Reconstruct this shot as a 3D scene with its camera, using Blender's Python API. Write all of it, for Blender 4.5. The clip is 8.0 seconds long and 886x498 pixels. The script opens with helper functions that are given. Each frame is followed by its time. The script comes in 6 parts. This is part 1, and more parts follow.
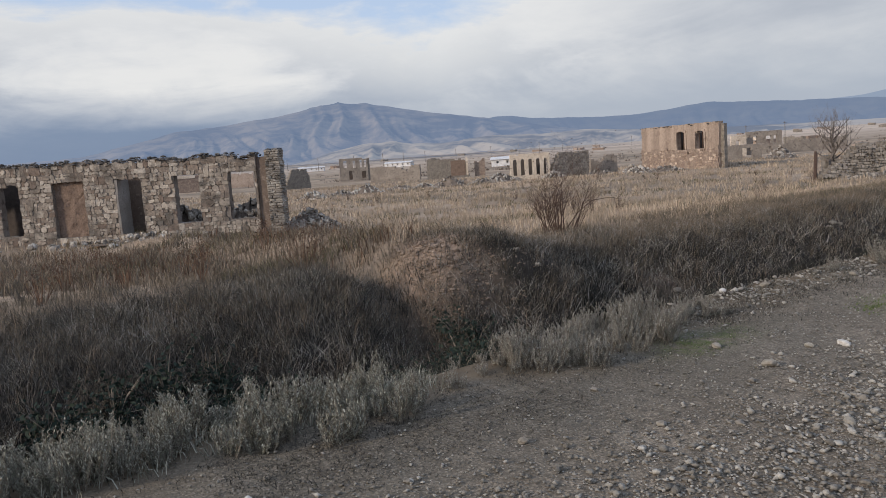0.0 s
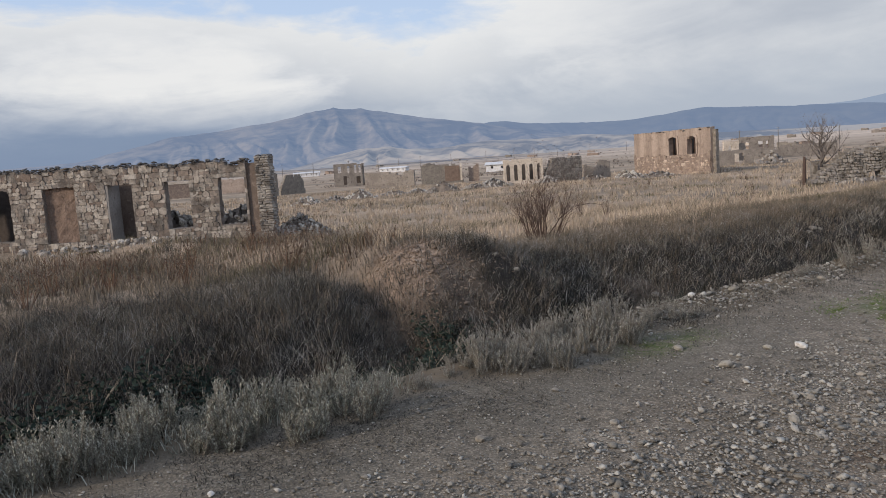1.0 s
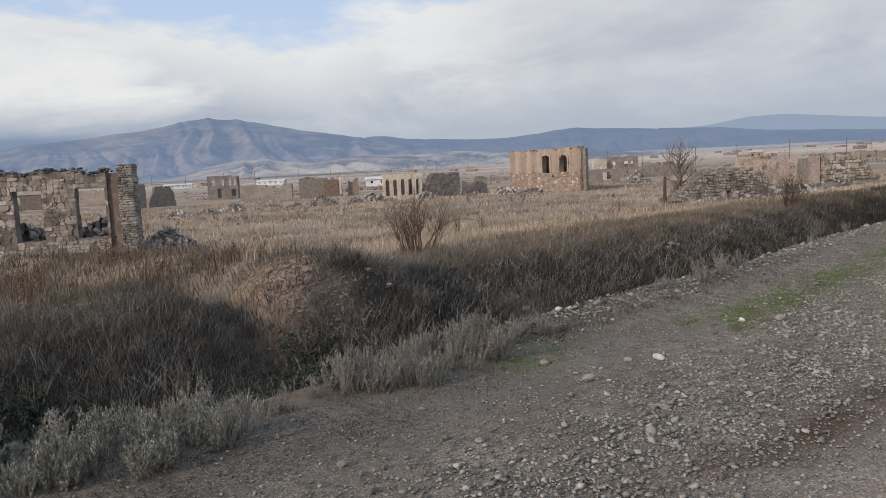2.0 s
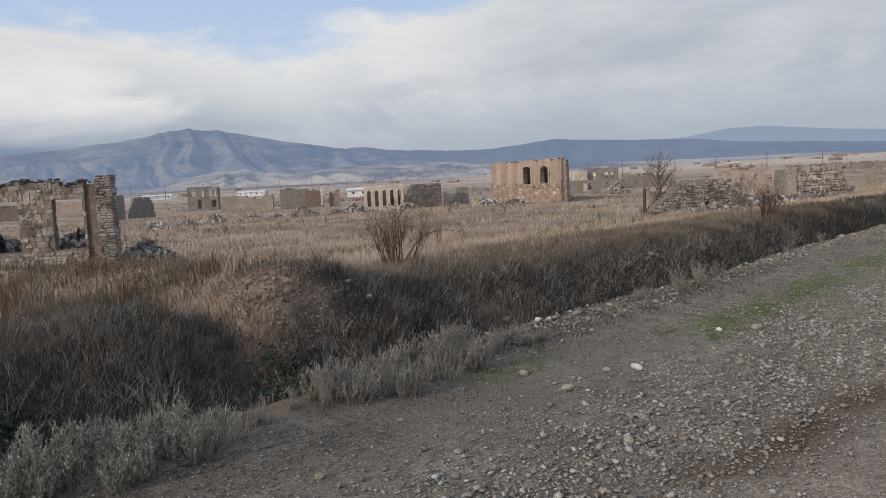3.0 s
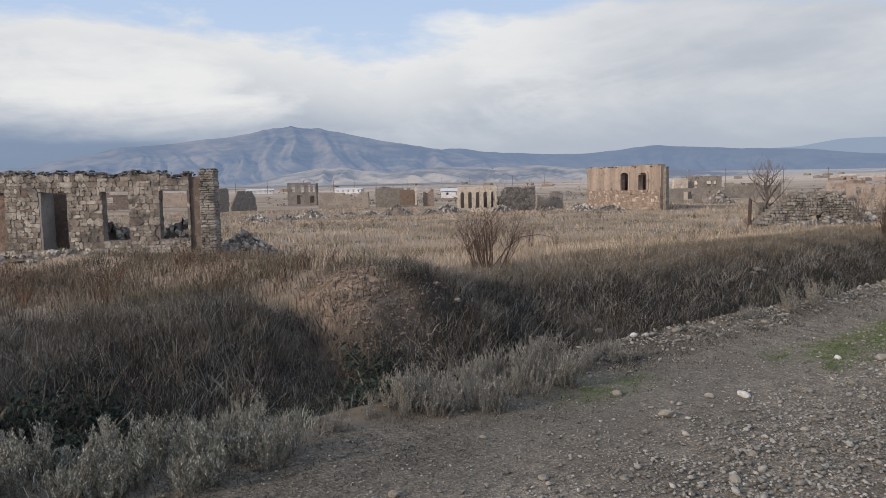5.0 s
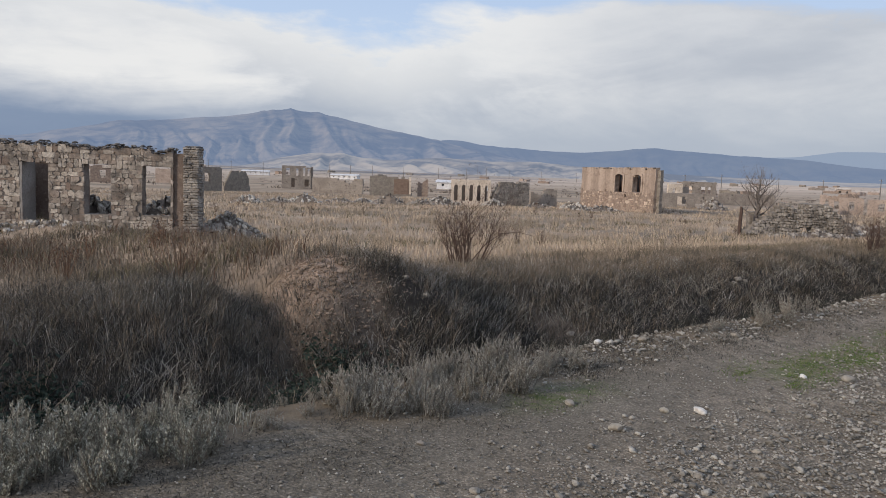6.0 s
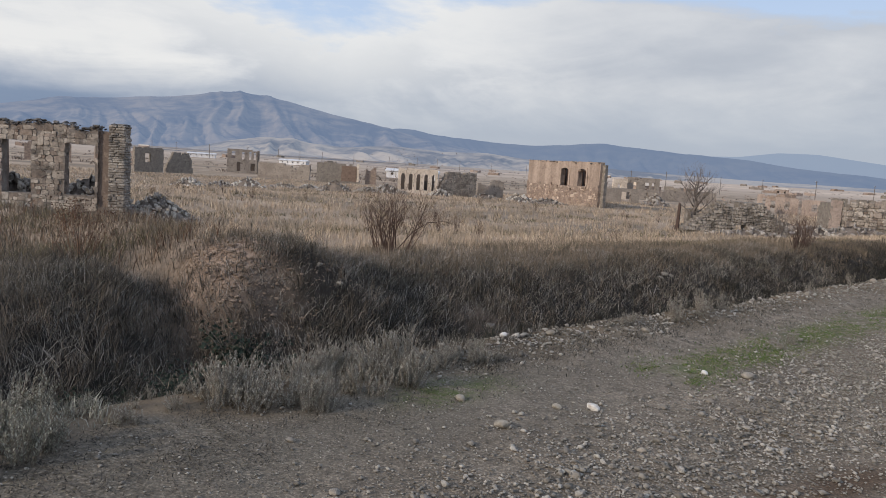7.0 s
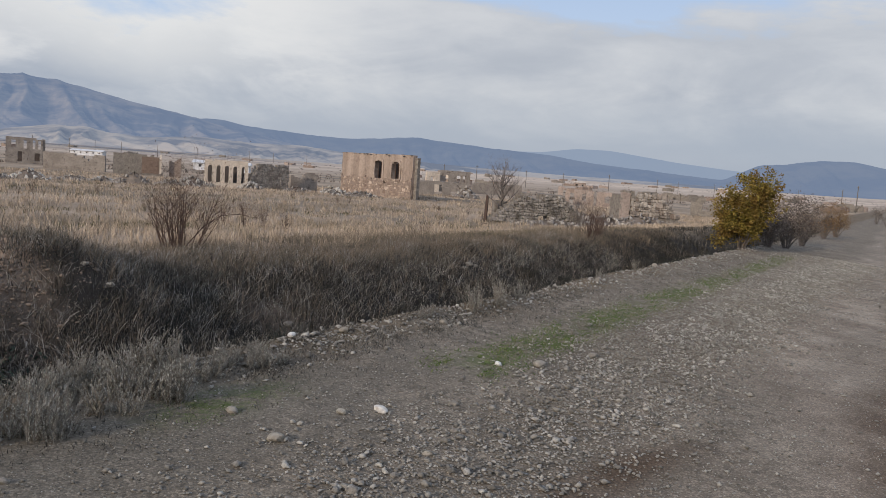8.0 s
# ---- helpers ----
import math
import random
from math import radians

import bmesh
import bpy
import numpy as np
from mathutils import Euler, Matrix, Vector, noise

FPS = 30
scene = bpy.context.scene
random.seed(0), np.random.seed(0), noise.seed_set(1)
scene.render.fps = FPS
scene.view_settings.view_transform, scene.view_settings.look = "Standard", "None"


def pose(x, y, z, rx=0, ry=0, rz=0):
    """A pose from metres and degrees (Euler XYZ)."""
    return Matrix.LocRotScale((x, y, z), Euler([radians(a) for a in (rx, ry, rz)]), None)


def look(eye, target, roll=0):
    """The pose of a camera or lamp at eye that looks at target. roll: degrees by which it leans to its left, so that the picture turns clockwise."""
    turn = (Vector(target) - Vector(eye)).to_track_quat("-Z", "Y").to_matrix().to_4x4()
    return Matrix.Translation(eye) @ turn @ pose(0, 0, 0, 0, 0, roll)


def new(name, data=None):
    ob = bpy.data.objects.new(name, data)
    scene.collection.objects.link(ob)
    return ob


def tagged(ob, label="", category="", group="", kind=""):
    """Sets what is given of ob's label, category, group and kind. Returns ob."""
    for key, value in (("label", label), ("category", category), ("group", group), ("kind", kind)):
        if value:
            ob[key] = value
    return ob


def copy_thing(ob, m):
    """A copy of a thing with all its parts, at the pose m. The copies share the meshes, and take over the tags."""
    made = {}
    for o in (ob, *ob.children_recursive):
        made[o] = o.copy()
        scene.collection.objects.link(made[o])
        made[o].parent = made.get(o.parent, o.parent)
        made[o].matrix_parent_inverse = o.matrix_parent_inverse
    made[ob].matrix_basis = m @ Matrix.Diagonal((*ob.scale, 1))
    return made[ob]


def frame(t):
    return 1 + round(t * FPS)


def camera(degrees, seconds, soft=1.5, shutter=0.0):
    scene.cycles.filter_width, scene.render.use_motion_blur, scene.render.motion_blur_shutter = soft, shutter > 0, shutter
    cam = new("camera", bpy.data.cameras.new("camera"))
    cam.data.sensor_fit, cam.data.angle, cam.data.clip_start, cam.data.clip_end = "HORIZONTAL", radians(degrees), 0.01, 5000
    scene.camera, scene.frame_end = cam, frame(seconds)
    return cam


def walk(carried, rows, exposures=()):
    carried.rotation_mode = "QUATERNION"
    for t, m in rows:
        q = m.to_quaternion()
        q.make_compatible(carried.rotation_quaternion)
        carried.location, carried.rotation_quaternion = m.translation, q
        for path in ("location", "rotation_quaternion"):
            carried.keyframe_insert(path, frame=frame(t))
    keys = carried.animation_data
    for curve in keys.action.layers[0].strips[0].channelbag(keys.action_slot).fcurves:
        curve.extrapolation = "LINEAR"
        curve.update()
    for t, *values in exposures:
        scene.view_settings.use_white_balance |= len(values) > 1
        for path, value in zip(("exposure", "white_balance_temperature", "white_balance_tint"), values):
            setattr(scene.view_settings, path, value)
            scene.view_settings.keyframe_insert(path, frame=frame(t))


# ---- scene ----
cam = camera(61.68, 8.0, soft=0.65)
ROWS = [  # seconds, place, turn
    (0, -0.0000, 0.0000, 1.6000, 83.243, 3.995, 8.380),
    (0.5, 0.1219, -0.0844, 1.6059, 83.521, 3.371, 10.357),
    (1, 0.2333, -0.1419, 1.6071, 83.618, 4.011, 8.028),
    (1.5, 0.2842, -0.0346, 1.6061, 83.781, 3.535, 1.872),
    (1.7, 0.3010, 0.0020, 1.6010, 83.903, 3.300, 0.172),
    (2.8, 0.3515, -0.0200, 1.5940, 84.879, 2.960, -2.182),
    (3, 0.3434, -0.0166, 1.5970, 84.946, 3.046, -2.577),
    (3.5, 0.2960, 0.0496, 1.5976, 85.054, 3.177, -2.840),
    (4, 0.2442, 0.0900, 1.5924, 85.250, 3.354, -0.349),
    (4.5, 0.2273, 0.1855, 1.5970, 85.355, 2.856, 2.686),
    (4.7, 0.2637, 0.2241, 1.5979, 85.458, 2.472, 3.689),
    (5.8, 0.5700, 0.4751, 1.6000, 84.790, -2.080, 5.127),
    (6, 0.6158, 0.5287, 1.6171, 84.697, -1.998, 4.385),
    (6.5, 0.7915, 0.7188, 1.5791, 84.361, -1.505, 2.902),
    (7, 1.0266, 0.7822, 1.6052, 84.070, -3.729, 0.623),
    (7.5, 1.2147, 1.0067, 1.5823, 84.109, -4.393, -9.505),
    (8, 1.3334, 1.1921, 1.5727, 84.486, -3.985, -13.450),
]
walk(cam, [(t, pose(*row)) for t, *row in ROWS], [(0, -0.07), (1.5, 0.0), (3, -0.11), (4.5, -0.02), (6.5, -0.02), (7.5, -0.03), (8, -0.10)])

# ---- sky, sun ----
SUN_AZ, SUN_EL = 231.0, 21.0  # degrees clockwise from +y, degrees up
world = bpy.data.worlds.new("sky")
scene.world = world
world.use_nodes = True
wt = world.node_tree
wt.nodes.clear()


def wn(kind, **vals):
    n = wt.nodes.new(kind)
    for k, v in vals.items():
        n.inputs[k].default_value = v
    return n


def wmath(op, a, b=None, clamp=False):
    n = wt.nodes.new("ShaderNodeMath")
    n.operation, n.use_clamp = op, clamp
    for i, v in enumerate((a, b)):
        if v is None:
            continue
        if isinstance(v, (int, float)):
            n.inputs[i].default_value = v
        else:
            wt.links.new(v, n.inputs[i])
    return n.outputs[0]


def wramp(fac, stops):
    n = wt.nodes.new("ShaderNodeValToRGB")
    wt.links.new(fac, n.inputs[0])
    while len(n.color_ramp.elements) < len(stops):
        n.color_ramp.elements.new(0.5)
    for e, (p, c) in zip(n.color_ramp.elements, stops):
        e.position, e.color = p, (*c, 1)
    return n.outputs[0]


def wmix(fac, a, b):
    n = wt.nodes.new("ShaderNodeMix")
    n.data_type = "RGBA"
    for sock, v in ((n.inputs[0], fac), (n.inputs[6], a), (n.inputs[7], b)):
        if isinstance(v, (int, float)):
            sock.default_value = v
        elif isinstance(v, tuple):
            sock.default_value = (*v, 1)
        else:
            wt.links.new(v, sock)
    return n.outputs[2]


coord = wt.nodes.new("ShaderNodeTexCoord")
sep = wt.nodes.new("ShaderNodeSeparateXYZ")
wt.links.new(coord.outputs["Generated"], sep.inputs[0])
sky = wt.nodes.new("ShaderNodeTexSky")
sky.sky_type, sky.sun_disc = "NISHITA", False
sky.sun_elevation, sky.sun_rotation = radians(SUN_EL), radians(SUN_AZ)
sky.air_density, sky.dust_density = 1.0, 1.5
# cloud layer


def cloud_noise(stretch, detail, shift, rough=0.55, twist=0.4):
    m = wt.nodes.new("ShaderNodeMapping")
    m.inputs["Location"].default_value = shift
    m.inputs["Rotation"].default_value = (0.0, radians(7), 0.0)
    m.inputs["Scale"].default_value = stretch
    wt.links.new(coord.outputs["Generated"], m.inputs[0])
    n = wn("ShaderNodeTexNoise", Scale=1.0, Detail=detail, Roughness=rough, Distortion=twist)
    wt.links.new(m.outputs[0], n.inputs["Vector"])
    return n.outputs[0]


side = wmath("ADD", wmath("MULTIPLY", sep.outputs[0], 0.5), 0.5)  # 0 far left, 1 far right
up = sep.outputs[2]
big = cloud_noise((2.6, 2.6, 9.0), 8.0, (1.3, 0.7, 0.2), 0.56, 0.6)
fine = cloud_noise((8.0, 8.0, 22.0), 7.0, (0.4, 5.2, 2), 0.6, 0.3)
body = wmath("ADD", wmath("MULTIPLY", big, 0.68), wmath("MULTIPLY", fine, 0.32))
lit = wramp(body, [(0.36, (0.50, 0.54, 0.62)), (0.46, (0.63, 0.665, 0.73)), (0.54, (0.80, 0.82, 0.86)), (0.64, (0.95, 0.95, 0.955))])
# an even grey sheet to the right
sheet = wmix(wramp(body, [(0.40, (0, 0, 0)), (0.62, (1, 1, 1))]), (0.505, 0.545, 0.625), (0.70, 0.725, 0.775))
lit = wmix(wramp(body, [(0.48, (0, 0, 0)), (0.60, (0.35, 0.35, 0.35))]), lit, (1.0, 0.99, 0.97))
lit = wmix(wmath("MULTIPLY", wramp(side, [(0.48, (0, 0, 0)), (0.60, (1, 1, 1))]), 0.85), lit, sheet)
# bluish murk low over the mountains, dark on the far left
low = wmix(wramp(side, [(0.27, (0, 0, 0)), (0.42, (1, 1, 1))]), (0.19, 0.275, 0.44), (0.47, 0.53, 0.635))
murk = wramp(wmath("ADD", up, wmath("MULTIPLY", wmath("SUBTRACT", body, 0.5), 0.10)), [(0.06, (1, 1, 1)), (0.125, (0, 0, 0))])
clouds = wmix(wmath("MULTIPLY", murk, 0.85), lit, low)
# blue shows through high up, where the cover breaks
brim = wmath("MINIMUM", wmath("MULTIPLY", wmath("ABSOLUTE", wmath("ADD", sep.outputs[0], 0.14)), 0.20), 0.055)
gap = wmath("SUBTRACT", wmath("ADD", wmath("SUBTRACT", up, 0.160), wmath("MULTIPLY", wmath("SUBTRACT", 0.5, body), 0.26)), brim)
clouds = wmix(wmath("MULTIPLY", wramp(wmath("ADD", wmath("MULTIPLY", gap, 6.0), 0.5), [(0.05, (0, 0, 0)), (0.45, (1, 1, 1))]), wramp(side, [(0.42, (0.75, 0.75, 0.75)), (0.60, (0.15, 0.15, 0.15))])), clouds, (0.97, 0.97, 0.965))
cover = wramp(wmath("ADD", wmath("MULTIPLY", gap, 6.0), 0.5), [(0.44, (1, 1, 1)), (0.64, (0, 0, 0))])
cover = wmath("MAXIMUM", cover, wmath("MULTIPLY", wramp(up, [(0.26, (0, 0, 0)), (0.42, (1, 1, 1))]), 0.5))
blue = wramp(up, [(0.12, (0.66, 0.80, 1.0)), (0.5, (0.30, 0.48, 0.86))])
seen_sky = wmix(cover, blue, clouds)
bg_clouds = wn("ShaderNodeBackground", Strength=0.96)
wt.links.new(seen_sky, bg_clouds.inputs[0])
bg_sky = wn("ShaderNodeBackground", Strength=0.05)
wt.links.new(sky.outputs[0], bg_sky.inputs[0])
sky_sum = wt.nodes.new("ShaderNodeMixShader")
sky_sum.inputs[0].default_value = 0.12
wt.links.new(bg_clouds.outputs[0], sky_sum.inputs[1])
wt.links.new(bg_sky.outputs[0], sky_sum.inputs[2])
out = wt.nodes.new("ShaderNodeOutputWorld")
wt.links.new(sky_sum.outputs[0], out.inputs[0])

sun = new("sun", bpy.data.lights.new("sun", "SUN"))
sun.data.energy, sun.data.angle, sun.data.color = 2.5, radians(4), (1.0, 0.85, 0.70)
sd = Vector((math.sin(radians(SUN_AZ)) * math.cos(radians(SUN_EL)), math.cos(radians(SUN_AZ)) * math.cos(radians(SUN_EL)), math.sin(radians(SUN_EL))))
sun.matrix_world = look(sd * 50, (0, 0, 0))

# ---- materials ----
class Mat:
    """A small builder of node materials on object or world coordinates."""

    def __init__(self, name, rough=0.9, world_space=True):
        self.m = bpy.data.materials.new(name)
        self.m.use_nodes = True
        self.t = self.m.node_tree
        self.bsdf = self.t.nodes["Principled BSDF"]
        self.bsdf.inputs["Roughness"].default_value = rough
        self.bsdf.inputs["Specular IOR Level"].default_value = 0.25
        if world_space:
            self.pos = self.t.nodes.new("ShaderNodeNewGeometry").outputs["Position"]
        else:
            self.pos = self.t.nodes.new("ShaderNodeTexCoord").outputs["Object"]

    def noise(self, scale, detail=4.0, rough=0.55, stretch=None, dist=0.0):
        n = self.t.nodes.new("ShaderNodeTexNoise")
        n.inputs["Scale"].default_value, n.inputs["Detail"].default_value = scale, detail
        n.inputs["Roughness"].default_value, n.inputs["Distortion"].default_value = rough, dist
        v = self.pos
        if stretch:
            mp = self.t.nodes.new("ShaderNodeMapping")
            mp.inputs["Scale"].default_value = stretch
            self.t.links.new(v, mp.inputs[0])
            v = mp.outputs[0]
        self.t.links.new(v, n.inputs["Vector"])
        return n.outputs[0]

    def voronoi(self, scale, feature="F1"):
        n = self.t.nodes.new("ShaderNodeTexVoronoi")
        n.feature = feature
        n.inputs["Scale"].default_value = scale
        self.t.links.new(self.pos, n.inputs["Vector"])
        return n.outputs[0]

    def ramp(self, fac, stops):
        n = self.t.nodes.new("ShaderNodeValToRGB")
        self.t.links.new(fac, n.inputs[0])
        while len(n.color_ramp.elements) < len(stops):
            n.color_ramp.elements.new(0.5)
        for e, (p, c) in zip(n.color_ramp.elements, stops):
            c = c if isinstance(c, tuple) else (c, c, c)
            e.position, e.color = p, (*c, 1)
        return n.outputs[0]

    def mix(self, fac, a, b, mode="MIX"):
        n = self.t.nodes.new("ShaderNodeMix")
        n.data_type, n.blend_type = "RGBA", mode
        for sock, v in ((n.inputs[0], fac), (n.inputs[6], a), (n.inputs[7], b)):
            if isinstance(v, (int, float)):
                sock.default_value = v
            elif isinstance(v, tuple):
                sock.default_value = (*v, 1)
            else:
                self.t.links.new(v, sock)
        return n.outputs[2]

    def math(self, op, a, b=0.0, clamp=False):
        n = self.t.nodes.new("ShaderNodeMath")
        n.operation, n.use_clamp = op, clamp
        for i, v in enumerate((a, b)):
            if isinstance(v, (int, float)):
                n.inputs[i].default_value = v
            else:
                self.t.links.new(v, n.inputs[i])
        return n.outputs[0]

    def island(self):
        return self.t.nodes.new("ShaderNodeNewGeometry").outputs["Random Per Island"]

    def each(self):
        return self.t.nodes.new("ShaderNodeObjectInfo").outputs["Random"]

    def attr(self, name):
        n = self.t.nodes.new("ShaderNodeAttribute")
        n.attribute_name = name
        return n.outputs["Color"]

    def done(self, color, bump=None, strength=0.5, distance=0.02):
        if isinstance(color, tuple):
            self.bsdf.inputs["Base Color"].default_value = (*color, 1)
        else:
            self.t.links.new(color, self.bsdf.inputs["Base Color"])
        if bump is not None:
            b = self.t.nodes.new("ShaderNodeBump")
            b.inputs["Strength"].default_value, b.inputs["Distance"].default_value = strength, distance
            self.t.links.new(bump, b.inputs["Height"])
            self.t.links.new(b.outputs[0], self.bsdf.inputs["Normal"])
        return self.m


def two_tone(name, a, b, scale, c=None, fine=40.0, rough=0.9, bump=0.4, dist=0.02, spread=0.12):
    """Colour a to b by large noise, with fine grain, and c in spots."""
    k = Mat(name, rough)
    col = k.mix(k.ramp(k.noise(scale, 6, 0.6), [(0.5 - spread, 0.0), (0.5 + spread, 1.0)]), a, b)
    g = k.noise(fine, 5, 0.65)
    if c:
        col = k.mix(k.ramp(k.noise(scale * 3.1, 5, 0.6), [(0.58, 0.0), (0.66, 1.0)]), col, c)
    col = k.mix(1.0, col, k.ramp(g, [(0.25, 0.72), (0.75, 1.22)]), "MULTIPLY")
    return k.done(col, g, bump, dist)


def uv_soil():
    """The ground: road dirt near the camera's road, straw and soil elsewhere, by masks stored on the vertices."""
    k = Mat("ground", 0.95)
    sepn = k.t.nodes.new("ShaderNodeSeparateColor")
    k.t.links.new(k.attr("cover"), sepn.inputs[0])
    road, track, green = sepn.outputs[0], sepn.outputs[1], sepn.outputs[2]
    n1, n2, n3 = k.noise(0.7, 6, 0.6), k.noise(9, 6, 0.65), k.noise(70, 5, 0.7)
    dirt = k.mix(k.ramp(n1, [(0.38, 0.0), (0.62, 1.0)]), (0.222, 0.183, 0.138), (0.315, 0.262, 0.20))
    dirt = k.mix(k.ramp(n2, [(0.45, 0.0), (0.62, 1.0)]), dirt, (0.165, 0.138, 0.106))
    wheel = k.mix(k.ramp(k.noise(1.6, 5, 0.6), [(0.4, 0.0), (0.6, 1.0)]), (0.27, 0.215, 0.165), (0.43, 0.355, 0.275))
    dirt = k.mix(track, dirt, wheel)
    dirt = k.mix(k.math("MULTIPLY", k.attr("packed"), k.ramp(n2, [(0.35, 0.8), (0.68, 0.3)])), dirt, (0.168, 0.150, 0.119))
    dirt = k.mix(k.attr("stain"), dirt, (0.125, 0.085, 0.056))
    vor = k.voronoi(55)
    grit = k.t.nodes.new("ShaderNodeTexVoronoi")
    grit.inputs["Scale"].default_value = 85
    k.t.links.new(k.pos, grit.inputs["Vector"])
    gsep = k.t.nodes.new("ShaderNodeSeparateColor")
    k.t.links.new(grit.outputs["Color"], gsep.inputs[0])
    dirt = k.mix(1.0, dirt, k.ramp(gsep.outputs[0], [(0.0, 0.68), (0.7, 1.03), (1.0, 1.5)]), "MULTIPLY")
    dirt = k.mix(1.0, dirt, k.ramp(n3, [(0.25, 0.66), (0.75, 1.3)]), "MULTIPLY")
    soil = k.mix(k.ramp(k.noise(0.5, 6, 0.6), [(0.36, 0.0), (0.64, 1.0)]), (0.15, 0.115, 0.08), (0.23, 0.175, 0.115))
    straw = k.mix(k.ramp(k.noise(0.06, 7, 0.6), [(0.40, 0.0), (0.60, 1.0)]), (0.32, 0.245, 0.175), (0.48, 0.375, 0.275))
    straw = k.mix(k.ramp(k.noise(0.011, 6, 0.6, (1, 3, 1)), [(0.50, 0.0), (0.60, 0.8)]), straw, (0.20, 0.165, 0.125))
    soil = k.mix(green, soil, straw)
    # shade down in the ditch, painted as near-black soil
    soil = k.mix(k.attr("ditch_shade"), soil, (0.036, 0.031, 0.026))
    soil = k.mix(1.0, soil, k.ramp(n2, [(0.25, 0.7), (0.75, 1.25)]), "MULTIPLY")
    # far steppe: pale streaks; darker, greyer ones are a cloud shadow painted in
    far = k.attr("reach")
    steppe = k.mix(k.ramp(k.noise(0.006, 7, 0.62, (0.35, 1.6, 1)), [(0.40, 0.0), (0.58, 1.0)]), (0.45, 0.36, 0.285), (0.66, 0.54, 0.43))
    cloud_shade = k.mix(k.ramp(k.noise(0.004, 7, 0.62, (0.35, 1.8, 1)), [(0.42, 0.0), (0.56, 1.0)]), (0.17, 0.17, 0.185), (0.42, 0.355, 0.29))
    steppe = k.mix(k.attr("cloud_shade"), steppe, cloud_shade)
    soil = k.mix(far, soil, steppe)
    mound = k.attr("bare")
    earth = k.mix(k.ramp(k.noise(5, 6, 0.65), [(0.4, 0.0), (0.62, 1.0)]), (0.38, 0.285, 0.215), (0.25, 0.185, 0.14))
    soil = k.mix(mound, soil, k.mix(1.0, earth, k.ramp(n2, [(0.25, 0.75), (0.75, 1.2)]), "MULTIPLY"))
    col = k.mix(road, soil, dirt)
    moss = k.math("MULTIPLY", k.attr("moss"), k.ramp(k.noise(6, 5, 0.7), [(0.42, 0.0), (0.58, 1.0)]))
    col = k.mix(moss, col, (0.095, 0.125, 0.035))
    return k.done(col, k.math("ADD", n3, k.math("MULTIPLY", vor, 0.6)), 0.55, 0.02)


M_GROUND = uv_soil()


def stone_mat(name, a, b, c, per="each", scale=9.0, stain=(0.10, 0.09, 0.08)):
    """Stones that differ one from the next; grain and dark weather stains."""
    k = Mat(name, 0.92)
    rnd = k.each() if per == "each" else k.island()
    col = k.ramp(rnd, [(0.0, a), (0.45, b), (0.8, c), (1.0, a)])
    g = k.noise(scale, 6, 0.65)
    col = k.mix(k.ramp(k.noise(1.9, 7, 0.66), [(0.46, 0.0), (0.62, 0.8)]), col, stain)
    col = k.mix(1.0, col, k.ramp(g, [(0.22, 0.5), (0.5, 1.08), (0.8, 1.45)]), "MULTIPLY")
    return k.done(col, k.math("ADD", g, k.noise(scale * 6, 4, 0.7)), 0.7, 0.02)


def plant_mat(name, stops, spots=None, rough=0.8, size=0.7):
    """Leaves and blades that differ one from the next, with patches of another tone across the place."""
    k = Mat(name, rough)
    col = k.ramp(k.island(), stops)
    if spots:
        col = k.mix(k.ramp(k.noise(size, 4, 0.6), [(0.46, 0.0), (0.62, 0.85)]), col, spots)
    return k.done(col)


M_STONE = stone_mat("rubble_stone", (0.30, 0.258, 0.215), (0.50, 0.445, 0.38), (0.21, 0.16, 0.128))
M_RUBSTONE = stone_mat("grey_rubble_stone", (0.30, 0.27, 0.235), (0.40, 0.365, 0.32), (0.22, 0.195, 0.17))
M_RUBBLE = stone_mat("loose_rubble", (0.30, 0.275, 0.25), (0.42, 0.385, 0.34), (0.21, 0.19, 0.175), "island")
M_DARKSTONE = stone_mat("dark_cap_stone", (0.13, 0.125, 0.125), (0.21, 0.20, 0.19), (0.09, 0.085, 0.08))
M_CLOD = stone_mat("earth_clod", (0.30, 0.225, 0.168), (0.40, 0.31, 0.24), (0.20, 0.148, 0.11), "island", 20, (0.22, 0.165, 0.125))
M_CAPREST = stone_mat("small_cap_stone", (0.13, 0.122, 0.118), (0.24, 0.222, 0.205), (0.085, 0.08, 0.076), "island")
M_MORTAR = two_tone("old_mortar", (0.24, 0.20, 0.165), (0.155, 0.128, 0.108), 1.6, (0.13, 0.11, 0.095), 30, bump=0.8, dist=0.03)
M_PLASTER = two_tone("grey_plaster", (0.33, 0.31, 0.29), (0.24, 0.22, 0.20), 1.4, (0.20, 0.17, 0.15), 22)
M_BROWNPL = two_tone("brown_stained_plaster", (0.23, 0.18, 0.145), (0.15, 0.115, 0.095), 1.8, (0.28, 0.225, 0.185), 22)
M_REDWALL = two_tone("reddish_infill_stone", (0.27, 0.195, 0.15), (0.19, 0.135, 0.105), 3.2, (0.15, 0.11, 0.09), 16, bump=0.9, dist=0.04)


def streaked(name, a, b, c):
    """Old plaster with rain streaks running down and patches gone."""
    k = Mat(name, 0.92)
    col = k.mix(k.ramp(k.noise(1.0, 6, 0.6, (1.6, 1.6, 0.16)), [(0.40, 0.0), (0.60, 1.0)]), a, b)
    col = k.mix(k.ramp(k.noise(0.9, 7, 0.66), [(0.56, 0.0), (0.64, 0.9)]), col, c)
    g = k.noise(8, 5, 0.65)
    return k.done(k.mix(1.0, col, k.ramp(g, [(0.25, 0.72), (0.75, 1.2)]), "MULTIPLY"), g, 0.4, 0.04)


